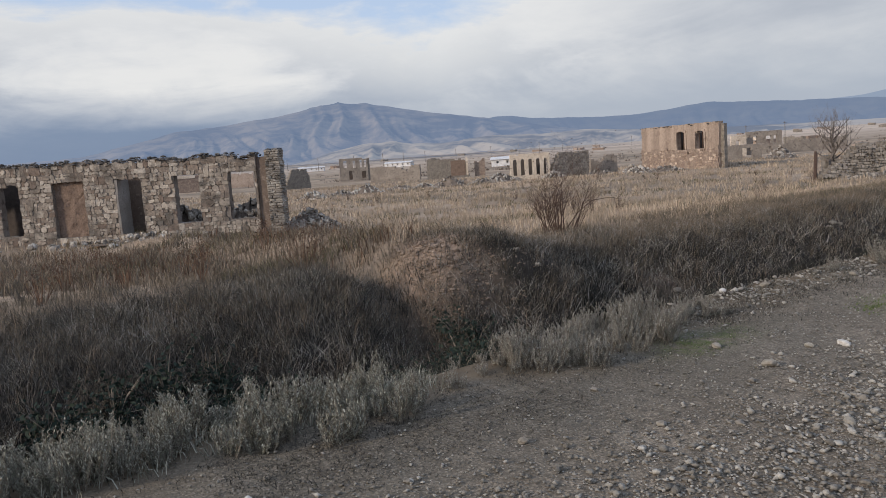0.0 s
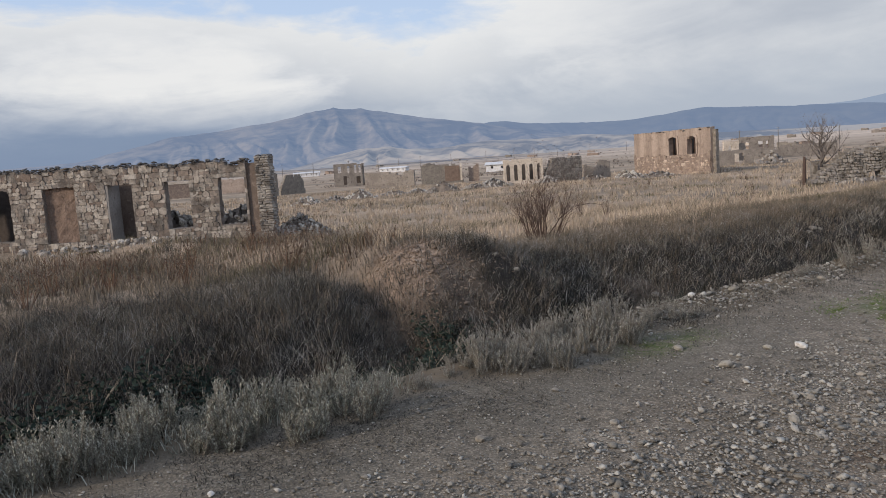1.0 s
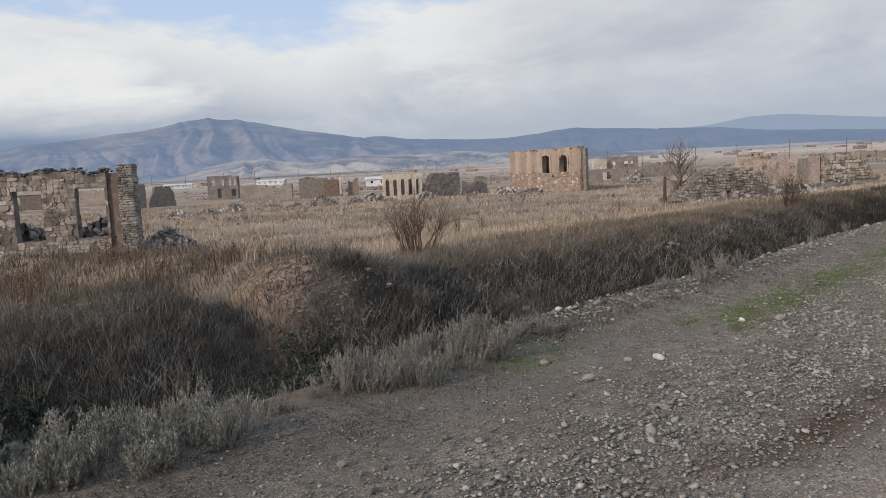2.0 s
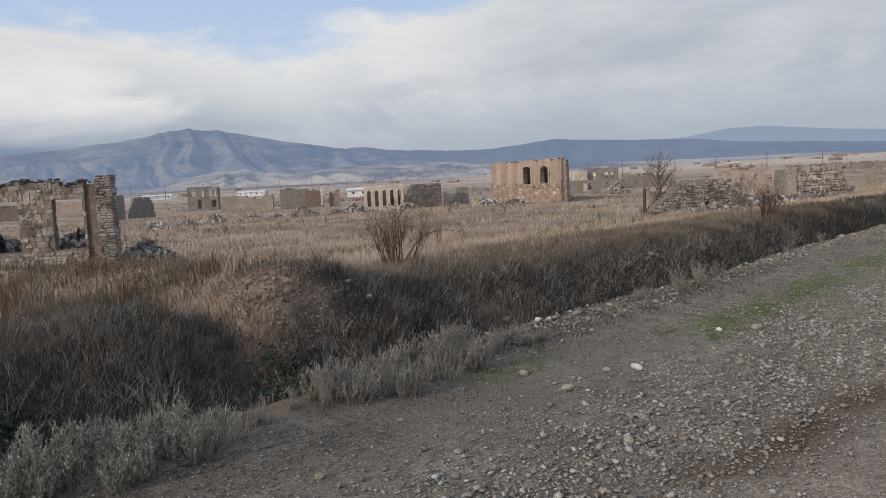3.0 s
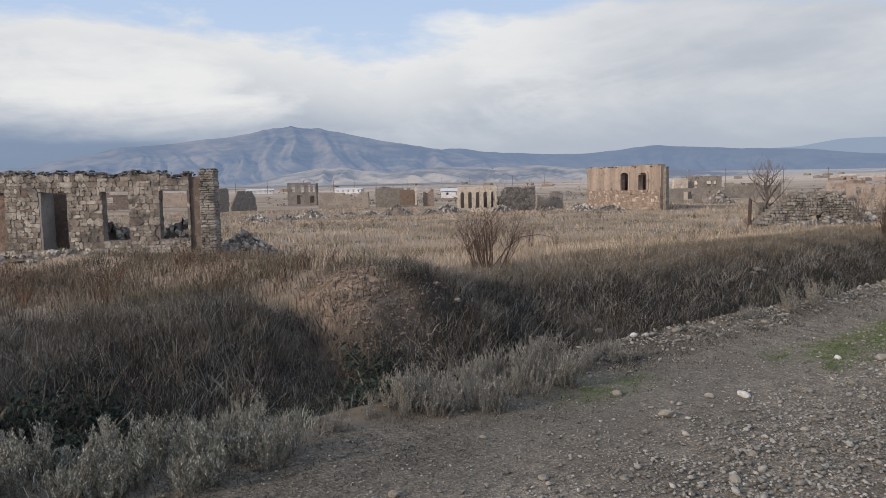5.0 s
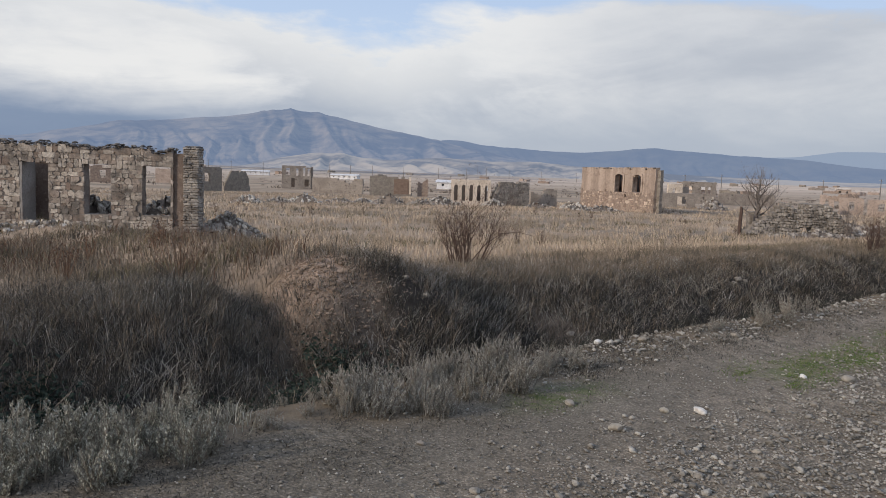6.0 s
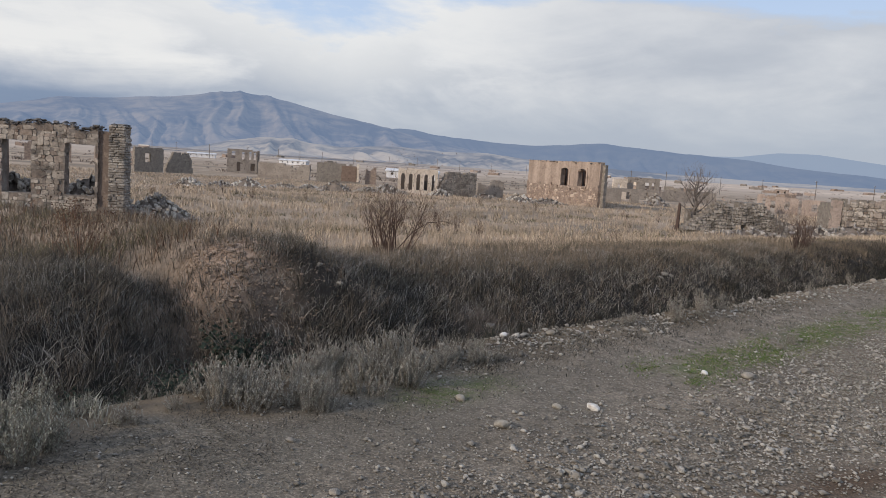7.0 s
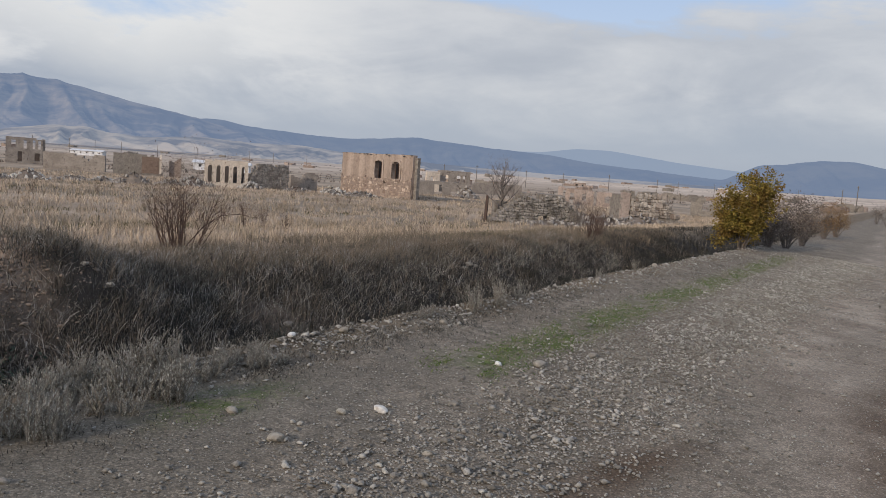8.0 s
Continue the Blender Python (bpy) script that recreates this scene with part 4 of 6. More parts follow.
rubble_face(house.children[1], 0.1, L - 0.15, 0.0, lambda x: 1.95 + 0.12 * math.sin(3 * x) + 0.1 * math.sin(7.3 * x), [(L - b, L - a, c, d, r) for a, b, c, d, r in b2_holes], 91, 0.42, 0.0, (0.05, 0.16), most=0, joined=M_TANSTONE, face=0.75)
frames = [arch_frame(house, L, h[0], h[1], h[2], h[3], M_TANPL) for h in b2_holes[:2]]
side_wall(house, 0.05, 0.4, 4.3, M_GREYRUB, 9, drop=0.5)
side_wall(house, L - 0.5, 5.0, 3.6, M_GREYRUB, 12, drop=1.2)
# added close behind the front, its dark colour standing for shade in the windows
v, f = lattice_wall(L - 3.2, jagged(3.9, 15, 0.3), 0.5, (), 0.3, 15, 0.03)
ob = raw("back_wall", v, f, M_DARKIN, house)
ob.matrix_basis = pose(1.5, -2.2, 0)
rnd = random.Random(5)
for i in range(34):
    sz = rnd.uniform(0.3, 0.5)
    x = L * (i + rnd.random()) / 34
    piece("cap_stone", rnd.choice(CAPS), house, pose(x, rnd.uniform(-0.4, 0.0), 4.5 + rnd.uniform(-0.08, 0.06), 0, 0, rnd.uniform(0, 360)) @ Matrix.Diagonal((sz * 1.2, sz, sz * 0.7, 1)))
for h, around in zip(b2_holes[:2], frames):
    for k in range(3):
        v, f = [], []
        xx = L - (h[0] + (h[1] - h[0]) * (k + 0.5) / 3)
        tube(v, f, [Vector((xx, -0.4, h[2])), Vector((xx, -0.4, h[3] - 0.1))], [0.035, 0.035], 4)
        raw("window_bar", v, f, M_RUST, around, "rusty bar")

# pale arcaded house and its stone gable
wa, wb = (-4.75, 83.2), (-0.40, 83.9)
arc = [(0.30 + 0.86 * i, 0.30 + 0.86 * i + 0.44, 0.35, 2.15, 0.16) for i in range(5)]
arcade, L = ruin("arcaded_house", wa, wb, 2.72, "pale plastered house front with a row of tall arched openings", M_PALEPL, arc, 0.45, 7, 0.10, step=0.16, z=-0.95)
for h in arc:
    arch_frame(arcade, L, h[0], h[1], h[2], h[3], M_PALEPL, 0.05)
# dark colour puts the inner shade behind the arches
v, f = lattice_wall(L - 0.3, lambda x: 2.2, 0.3, (), 0.4, 17, 0.02)
ob = raw("back_wall", v, f, M_DARKIN, arcade)
ob.matrix_basis = pose(0.1, -2.2, 0)
gable, L = ruin("gable_wall", (-0.15, 84.0), (4.0, 86.8), 2.72, "blank grey stone end wall of a ruined house", M_GREYRUB, (), 0.5, 8, 0.12, top=lambda x: min(jagged(2.6, 8, 0.3)(x), 0.9 + x * 1.6), step=0.2, z=-0.95)
g_top = lambda x: min(jagged(2.6, 8, 0.3)(L - x), 0.9 + (L - x) * 1.6)
rubble_face(gable.children[0], 0.05, L - 0.05, 0.0, g_top, (), 92, 0.30, 0.0, (0.02, 0.08), most=0, joined=M_GREYSTONE, face=0.88)
ruin("low_stone_wall", (4.3, 88.5), (7.4, 89.5), 1.9, "low dark broken stone wall", M_GREYPL, (), 0.5, 28, 0.9, step=0.2, z=-0.9)
heap("rubble_heap", (-5.8, 82.0), 2.4, 1.2, 1.1, 90, 0.35, M_DEBRIS, "pale rubble heap at a house corner", 13)
heap("rubble_heap", (0.0, 82.8), 1.6, 0.9, 0.9, 60, 0.35, M_DEBRIS, "pale rubble heap below the arches", 14)
def polar(az, d, t8=False):
    o = (1.33, 1.19) if t8 else (0.0, 0.0)
    return o[0] + d * math.sin(radians(az)), o[1] + d * math.cos(radians(az))


# long white-roofed shed behind
sx, sy = polar(-4.5, 230)
sh = thing("white_shed", (sx, sy, zl(sx, sy)), "long low farm shed with a white sheet roof", "building", turn=-4)
v, f = lattice_wall(15.4, lambda x: 2.1, 5.0, [(x, x + 0.7, 0.9, 1.6, 0) for x in (1.5, 4.5, 7.5, 10.5, 13.5)], 0.5, 3, 0.0)
raw("wall", v, f, M_WHITE, sh)
raw("roof", [(-0.4, 0.5, 2.1), (15.8, 0.5, 2.1), (15.8, -2.5, 2.9), (-0.4, -2.5, 2.9), (-0.4, -5.5, 2.1), (15.8, -5.5, 2.1), (-0.4, 0.5, 2.0), (15.8, 0.5, 2.0), (-0.4, -5.5, 2.0), (15.8, -5.5, 2.0)], [(0, 1, 2, 3), (3, 2, 5, 4), (6, 7, 1, 0), (4, 5, 9, 8), (8, 9, 7, 6), (0, 3, 4, 8, 6), (1, 7, 9, 5, 2)], M_WHITE, sh)
for az_, d_, tn in ((-12.6, 420, -10), (-19.3, 460, 12)):
    x, y = polar(az_, d_)
    copy_thing(sh, pose(x, y, zl(x, y), 0, 0, tn))
# low house with a reddish part, dark walls, ruined tower house
low, L = ruin("low_house_ruin", polar(-9.65, 118), polar(-6.4, 118), 2.65, "low grey stone house ruin with a reddish end", M_GREYRUB, [(6.4, 6.7, 0.2, 2.4, 0)], 0.5, 5, 0.4, step=0.25, z=-0.8)
slab("reddish_panel", 0.6, 2.9, -0.1, 0.06, 0.0, 2.35, M_REDWALL, low, "reddish plastered panel", 0.4)
slab("white_post", 0.2, 0.5, -0.1, 0.14, 0.0, 2.75, M_PALEPL, low, "pale door post")
ruin("low_stone_wall", polar(-14.0, 125), polar(-10.2, 122), 2.1, "long low dark stone wall", M_GREYPL, (), 0.5, 35, 0.8, step=0.3, z=-0.8)
ruin("low_stone_wall", polar(-6.0, 119), polar(-5.2, 119), 2.4, "broken brown wall stub", M_TANRUB, (), 0.5, 36, 0.7, step=0.2, z=-0.8)
tw_holes = [(0.8, 1.5, 2.5, 3.8, 0.1), (2.7, 3.2, 2.4, 3.8, 0), (4.1, 4.5, 2.4, 3.9, 0), (4.95, 5.35, 2.4, 3.8, 0), (1.8, 2.5, 0.1, 1.9, 0.1), (4.4, 5.2, 0.3, 1.7, 0.1)]
tower, L = ruin("two_storey_ruin", polar(-16.3, 150), polar(-14.15, 150), 4.3, "grey two-storey house ruin with gaping window openings", M_GREYPL, tw_holes, 0.6, 19, 0.25, step=0.25, z=-0.9)
side_wall(tower, 0.05, 5, 4.2, M_GREYPL, 20, drop=0.8)
# darkened to give the lower openings painted shade
v, f = lattice_wall(L, jagged(2.2, 23, 0.4), 0.5, (), 0.3, 23, 0.03)
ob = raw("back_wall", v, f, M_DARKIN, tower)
ob.matrix_basis = pose(0, -4.6, 0)
ruin("low_stone_wall", polar(-22.4, 108), polar(-20.5, 110), 2.9, "ragged grey house wall with a gap beyond the field", M_GREYRUB, [(1.5, 2.3, 0.9, 2.1, 0)], 0.5, 37, 0.9, step=0.16, z=-0.6)
ruin("low_stone_wall", polar(-20.35, 112), polar(-18.3, 114), 2.1, "slumped grey stone wall beyond the field", M_GREYRUB, (), 0.5, 137, 0.7, step=0.16, top=tapered(2.5, 4.0, 1.2, 0.4, 3, 0.7), z=-0.6)
ruin("low_stone_wall", polar(-25.2, 162), polar(-22.7, 160), 2.5, "plastered ruin wall beyond the field", M_PINK, (), 0.4, 38, 0.25, step=0.25, z=-0.55)
r2, L = ruin("low_stone_wall", polar(-29.4, 152), polar(-26.6, 152), 2.8, "brick ruin wall with a pale lintel beyond the field", M_TANRUB, [(1.6, 2.6, 0.5, 1.9, 0)], 0.4, 39, 0.2, step=0.25, z=-0.6)
slab("lintel", 0.6, 5.4, -0.1, 0.1, 2.3, 2.85, M_PALEPL, r2, "pale stone lintel")
# ruined walls beyond the two-storey shell
b3, L = ruin("grey_house_ruin", polar(13.7, 120), polar(16.0, 122), 3.0, "roofless grey block house with window holes", M_GREYPL, [(1.0, 1.6, 1.2, 2.3, 0), (2.9, 3.7, 1.2, 2.3, 0), (4.0, 4.5, 1.2, 2.3, 0)], 0.4, 45, 0.12, step=0.25, z=-0.3)
ruin("pale_house_ruin", polar(12.7, 118), polar(13.7, 119), 2.7, "pale plastered house remnant", M_PALEPL, [(0.7, 1.3, 0.8, 2.0, 0)], 0.4, 46, 0.3, step=0.25, z=-0.4)
ruin("arched_ruin", polar(11.7, 100), polar(16.2, 103), 1.9, "low grey ruin wall with arched doorways", M_GREYPL, [(3.2, 4.5, -0.1, 1.5, 0.3), (5.6, 7.0, -0.1, 1.5, 0.3)], 0.5, 47, 0.35, step=0.25, z=-0.9)
heap("rubble_heap", polar(15.9, 99), 1.8, 1.2, 1.5, 70, 0.5, M_RUBBLE, "pale rubble heap against an arch", 48)
ruin("long_dark_wall", polar(16.2, 128), polar(19.9, 132), 1.5, "long dark low wall", M_GREYPL, (), 0.5, 49, 0.3, step=0.4, z=-0.4)
heap("rubble_heap", (8.6, 84.6), 1.2, 0.8, 0.9, 40, 0.4, M_DEBRIS, "pale rubble by the house corner", 50)
# nearer rubble wall with a stake before it
rub, L = ruin("rubble_garden_wall", (14.9, 45.0), (21.3, 44.6), 1.80, "collapsing dry rubble wall with a small hole", M_GREYRUB, [(3.1, 3.7, 0.15, 0.50, 0)], 0.7, 51, 0.15, step=0.16, top=tapered(1.85, 6.4, 2.3, 2.0, 7, 0.35), z=-0.88, rough=0.045)
rt = tapered(1.80, 6.4, 2.3, 2.0, 7, 0.35)
rubble_face(rub.children[0], 0.1, 6.3, 0.0, lambda x: rt(6.4 - x), [(2.7, 3.3, 0.15, 0.5, 0)], 52, 0.19, 0.035, (0.05, 0.18), single=M_RUBSTONE, joined=M_RUBBLE)
stake = thing("wooden_stake", (14.75, 45.3, -0.95), "weathered dark wooden stake beside the rubble wall", "post")
v, f = [], []
tube(v, f, [Vector((0, 0, -0.2)), Vector((0.02, 0, 0.8)), Vector((0.05, 0.02, 1.45)), Vector((0.03, 0.02, 1.62))], [0.105, 0.10, 0.09, 0.06], 6)
raw("shaft", v, f, M_TWIG, stake)
ruin("stone_stub", (15.7, 46.6), (16.35, 46.6), 1.25, "ragged stone stub under the bare tree", M_GREYRUB, (), 0.6, 53, 0.5, step=0.16, z=-0.9)
# coursed block ruin near the ditch
blk, L = ruin("block_house_ruin", polar(27.1, 64, True), polar(31.4, 66, True), 2.35, "ruined house wall of coursed pale blocks", M_GREYRUB, (), 0.5, 55, 0.35, step=0.2, z=-0.8, top=lambda x: tapered(2.35, 4.96, 0.1, 2.2, 77, 0.5)(x))
bt = tapered(2.3, L, 2.2, 0.1, 77, 0.5)
rubble_face(blk.children[0], 0.1, L - 0.7, 0.2, bt, (), 56, 0.36, 0.03, (0.04, 0.12))
side_wall(blk, L - 0.45, 4.0, 2.0, M_GREYRUB, 57)
slab("corner_pier", L - 0.62, L + 0.02, -0.4, 0.16, 0.0, 2.2, M_PINK, blk, "pale corner pier", 0.25, 5, 0.03)
heap("rubble_heap", polar(28.6, 61, True), 3.6, 1.4, 0.95, 150, 0.3, M_RUBBLE, "wide rubble spill before the block ruin", 58, -30)
heap("rubble_heap", polar(25.6, 52, True), 2.6, 1.1, 0.8, 110, 0.3, M_RUBBLE, "rubble overgrown with weeds", 59, -20)
heap("rubble_heap", (18.5, 43.6), 3.2, 0.6, 0.5, 150, 0.24, M_RUBBLE, "stones spilled along the rubble wall", 151)
heap("rubble_heap", (23.4, 46.0), 2.2, 1.2, 0.8, 110, 0.3, M_DEBRISPILE, "pale rubble heap in dry weeds", 152)
heap("rubble_heap", (26.2, 56.5), 3.0, 1.5, 0.9, 110, 0.35, M_DEBRISPILE, "pale rubble heap in dry weeds", 153)
for az0, az1, d, h, mt, lb in ((22.3, 23.2, 105, 2.2, M_PINK, "pinkish plaster wall remnant"), (23.5, 25.0, 110, 1.9, M_PINK, "pinkish house wall with a dark opening"), (25.2, 26.8, 108, 1.8, M_PINK, "pinkish broken house wall"), (19.6, 21.4, 78, 1.5, M_PINK, "pale broken arch of a house"), (32.0, 34.0, 105, 2.0, M_GREYRUB, "grey wall remnant near the ditch")):
    L = math.hypot(polar(az0, d)[0] - polar(az1, d)[0], polar(az0, d)[1] - polar(az1, d)[1])
    ruin("house_remnant", polar(az0, d, True), polar(az1, d, True), h, lb, mt, [(L * 0.4, L * 0.62, 0.3, h - 0.5, 0.1)], 0.4, int(d + az0), 1.1, step=0.2, z=-0.75)
# heaps in a line across the field
for i, (az, d, rx, h) in enumerate(((-18.4, 72, 1.9, 0.8), (-16.2, 76, 1.6, 0.6), (-14.4, 78, 2.2, 1.1), (-11.8, 80, 2.0, 0.6), (-9.9, 80, 1.6, 0.7), (-7.9, 78, 2.4, 1.3), (-5.4, 80, 1.8, 0.7), (3.4, 80, 2.2, 0.7), (6.3, 79, 2.0, 0.7), (8.2, 76, 2.4, 0.7))):
    heap("rubble_heap", polar(az, d), rx, 1.0, h, 60, 0.32, M_RUBBLE if i % 2 else M_DEBRIS, "low rubble heap in the dry field", 100 + i)


# ---- far village: ruins and poles strewn over the plain ----
def far_house(seed, material, roof):
    rnd = random.Random(seed)
    L, h = rnd.uniform(6, 10), rnd.uniform(2.0, 3.0)
    t = thing("far_house", (0, 0, -500), "distant ruined house on the plain", "house", "far houses")
    holes = [(x, x + 1.2, 0.3, 1.7, 0) for x in np.arange(1.5, L - 2, 4.1)]
    v, f = lattice_wall(L, jagged(h, seed, 1.3 if not roof else 0.0, 1.3), 0.6, holes, 0.5, seed, 0.05)
    raw("wall", v, f, material, t)
    for x in (0.0, L - 0.5):
        v, f = lattice_wall(5.0, jagged(h * 0.9, seed + 3, 1.2, 1.1), 0.5, (), 0.5, seed + 5, 0.05)
        raw("side_wall", v, f, material, t).matrix_basis = pose(x, -0.4, 0, 0, 0, -90)
    v, f = lattice_wall(L, jagged(h * 0.8, seed + 7, 1.4, 1.2), 0.5, (), 0.5, seed + 9, 0.05)
    raw("back_wall", v, f, material, t).matrix_basis = pose(0, -5.3, 0)
    if roof:
        raw("roof", [(-0.3, 0.4, h), (L + 0.3, 0.4, h), (L + 0.3, -3, h + 1.1), (-0.3, -3, h + 1.1), (-0.3, -6.4, h), (L + 0.3, -6.4, h)], [(0, 1, 2, 3), (3, 2, 5, 4), (0, 3, 4), (1, 5, 2), (4, 5, 1, 0)], M_PALEPL, t)
    return t


protos = [far_house(200 + i, (M_PINK, M_TANRUB, M_GREYPL, M_GREYRUB, M_TANRUB)[i % 5], i == 5) for i in range(6)]
rnd = random.Random(9)
spots = []
for i in range(74):
    if i < 58:
        az, d = rnd.uniform(8, 47), 240 + 900 * rnd.random() ** 1.2
    else:
        az, d = rnd.uniform(-30, 8), 420 + 600 * rnd.random()
    spots.append((az, d))
for i, (az, d) in enumerate(spots):
    x, y = polar(az, d)
    m = pose(x, y, zl(x, y) - 0.3, 0, 0, 180 + rnd.uniform(-35, 35))
    if i < len(protos):
        protos[i].matrix_world = m
    else:
        copy_thing(protos[rnd.randrange(len(protos))], m)
pole = thing("utility_pole", (0, 0, -500), "grey wooden utility pole with a crossarm", "utility pole", "utility poles")
v, f = [], []
tube(v, f, [Vector((0, 0, -0.5)), Vector((0.02, 0, 4)), Vector((0.0, 0, 8.0))], [0.15, 0.13, 0.11], 6)
raw("shaft", v, f, M_POLE, pole)
v, f = [], []
tube(v, f, [Vector((-0.9, 0.1, 7.5)), Vector((0.9, 0.1, 7.5))], [0.06, 0.06], 4)
arm = raw("crossarm", v, f, M_POLE, pole)
for x in (-0.75, 0.0, 0.75):
    v, f = [], []
    tube(v, f, [Vector((x, 0.1, 7.55)), Vector((x, 0.1, 7.62)), Vector((x, 0.1, 7.72))], [0.03, 0.06, 0.04], 5)
    raw("insulator", v, f, M_WHITE, arm, "pale insulator")
first = True
for az, d in [(16.0, 190), (19.8, 235), (22.6, 240), (26.0, 200), (29.5, 230), (33.5, 260), (41.7, 200), (42.6, 165), (13.5, 210), (18.0, 330), (31, 330), (36, 300), (39, 340), (46, 210)] + [(-22 + 2.1 * i + 0.5 * math.sin(5 * i), 270 + 12 * i) for i in range(14)]:
    x, y = polar(az, d * 1.5, True)
    m = pose(x, y, zl(x, y), 0, 0, 30 + 17 * (d % 5))
    if first:
        pole.matrix_world = m
        first = False
    else:
        copy_thing(pole, m)


# ---- grass: many blades in a few meshes ----
def blades(name, x, y, tall, wide, lean, material, label, seed, bend=0.5, category="grass", lift=None):
    """Tapered, bent blades at x, y; tall, wide and lean may be arrays."""
    g = np.random.default_rng(seed)
    n = len(x)
    z = land(x, y) - 0.02 if lift is None else lift
    a, b = g.uniform(0, 2 * math.pi, n), g.uniform(0, 2 * math.pi, n)
    tall = tall * g.uniform(0.55, 1.25, n)
    wide = wide * g.uniform(0.6, 1.3, n)
    out = tall * lean * g.uniform(0.2, 1.6, n)
    wx, wy, lx, ly = np.cos(a) * wide / 2, np.sin(a) * wide / 2, np.cos(b) * out, np.sin(b) * out
    mid = 0.55
    v = np.empty((n, 5, 3))
    v[:, 0] = np.stack([x - wx, y - wy, z], -1)
    v[:, 1] = np.stack([x + wx, y + wy, z], -1)
    mx, my, mz = x + lx * mid * bend, y + ly * mid * bend, z + tall * mid
    v[:, 2] = np.stack([mx - wx * 0.7, my - wy * 0.7, mz], -1)
    v[:, 3] = np.stack([mx + wx * 0.7, my + wy * 0.7, mz], -1)
    v[:, 4] = np.stack([x + lx, y + ly, z + tall * (1 - 0.25 * np.clip(lean, 0, 1))], -1)
    o = np.arange(n)[:, None, None] * 5
    t = o + np.array([[[0, 1, 3], [0, 3, 2], [2, 3, 4]]])
    ob = quick(name, v.reshape(-1, 3), t.reshape(-1, 3), material)
    return tagged(ob, label, category, kind="stuff")


def in_strip(n, u0, u1, s0, s1, seed, clump=0.0, near=0.0):
    """Points in a strip along the road; near > 0 crowds them to its start; clump gathers them in tufts."""
    g = np.random.default_rng(seed)
    u, k = g.uniform(u0, u1, n), g.random(n)
    s = s0 + (s1 - s0) * k ** (1 + near)
    if clump:
        m = max(8, n // 14)
        c = g.integers(0, m, n)
        u, s = u[c] + g.normal(0, clump, n), s[c] + g.normal(0, clump, n)
    return (s - u) * Q, (s + u) * Q, u, s


# far slope of the ditch
x, y, u, s = in_strip(115000, 5.5, 9.3, -1.5, 32, 1, 0.06, 0.7)
bare = 1.15 * np.exp(-((s - 5.8 - 0.25 * (u - 8.2)) / 0.72) ** 2 - ((u - 8.3) / 0.95) ** 2) + 0.75 * np.exp(-((s - 9.3) / 0.5) ** 2 - ((u - 7.0) / 0.35) ** 2) + 0.6 * np.exp(-((s - 15.6) / 0.6) ** 2 - ((u - 7.5) / 0.4) ** 2)
keep = np.random.default_rng(2).random(len(x)) > 0.85 * bare
x, y, u, s = x[keep], y[keep], u[keep], s[keep]
pick = np.random.default_rng(30).normal(0, 0.45, len(x))
rim = u + pick > 8.35 - 0.35 * smooth(7.5, 13, s)
blades("bank_grass", x[rim], y[rim], 0.21, 0.0055 + 0.0002 * s[rim], 0.7, M_RIMSTRAW, "dry pale brown grass at the edge of the bank", 31)
x, y, u, s, pick = x[~rim], y[~rim], u[~rim], s[~rim], pick[~rim]
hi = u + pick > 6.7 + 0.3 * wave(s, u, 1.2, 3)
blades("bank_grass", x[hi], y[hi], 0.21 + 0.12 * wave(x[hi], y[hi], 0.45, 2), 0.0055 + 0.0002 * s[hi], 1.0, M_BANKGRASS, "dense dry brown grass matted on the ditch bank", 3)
# lowest blades take the darkest colours, with the ditch's shade painted in
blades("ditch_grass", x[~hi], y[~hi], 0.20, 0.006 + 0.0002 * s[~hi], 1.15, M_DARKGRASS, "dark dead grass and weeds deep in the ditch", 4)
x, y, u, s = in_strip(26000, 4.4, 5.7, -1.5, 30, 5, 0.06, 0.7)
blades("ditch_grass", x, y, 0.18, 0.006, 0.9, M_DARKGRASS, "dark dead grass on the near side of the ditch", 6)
x, y, u, s = in_strip(26000, 4.4, 9.5, 30, 95, 26, 0.2, 0.3)
blades("bank_grass", x, y, 0.26, 0.02, 0.7, M_BANKGRASS, "dry brown grass along the farther ditch", 27)
# taller dark grass on the bank beside the ruin
x, y, u, s = in_strip(9000, 6.0, 9.4, -1.5, 5.6, 7, 0.05)
keep = np.random.default_rng(44).random(len(x)) > 1.2 * np.exp(-((s - 5.8 - 0.25 * (u - 8.2)) / 0.72) ** 2 - ((u - 8.2) / 1.05) ** 2)
x, y = x[keep], y[keep]
blades("bank_grass", x, y, 0.34, 0.006, 0.9, M_BANKGRASS, "tall grey-brown grass on the ditch bank", 8)
x, y, u, s = in_strip(18000, 5.8, 8.9, -1.5, 26, 9, 0.05, 0.5)
keep = np.random.default_rng(45).random(len(x)) > 1.2 * np.exp(-((s - 5.8 - 0.25 * (u - 8.2)) / 0.72) ** 2 - ((u - 8.2) / 1.05) ** 2) + 0.5 * smooth(8, 14, s)
x, y = x[keep], y[keep]
blades("bank_grass", x, y, 0.38, 0.0042, 0.75, M_RIMSTRAW, "scattered pale grass stalks on the bank", 10)
# pale dead stalks tangled over the dark bank
x, y, u, s = in_strip(52000, 5.5, 8.9, -1.5, 24, 41, 0.09, 0.6)
keep = np.random.default_rng(42).random(len(x)) > 1.1 * np.exp(-((s - 5.8 - 0.25 * (u - 8.2)) / 0.72) ** 2 - ((u - 8.3) / 0.95) ** 2) + 0.35 * smooth(7, 12, s)
x, y, u, s = x[keep], y[keep], u[keep], s[keep]
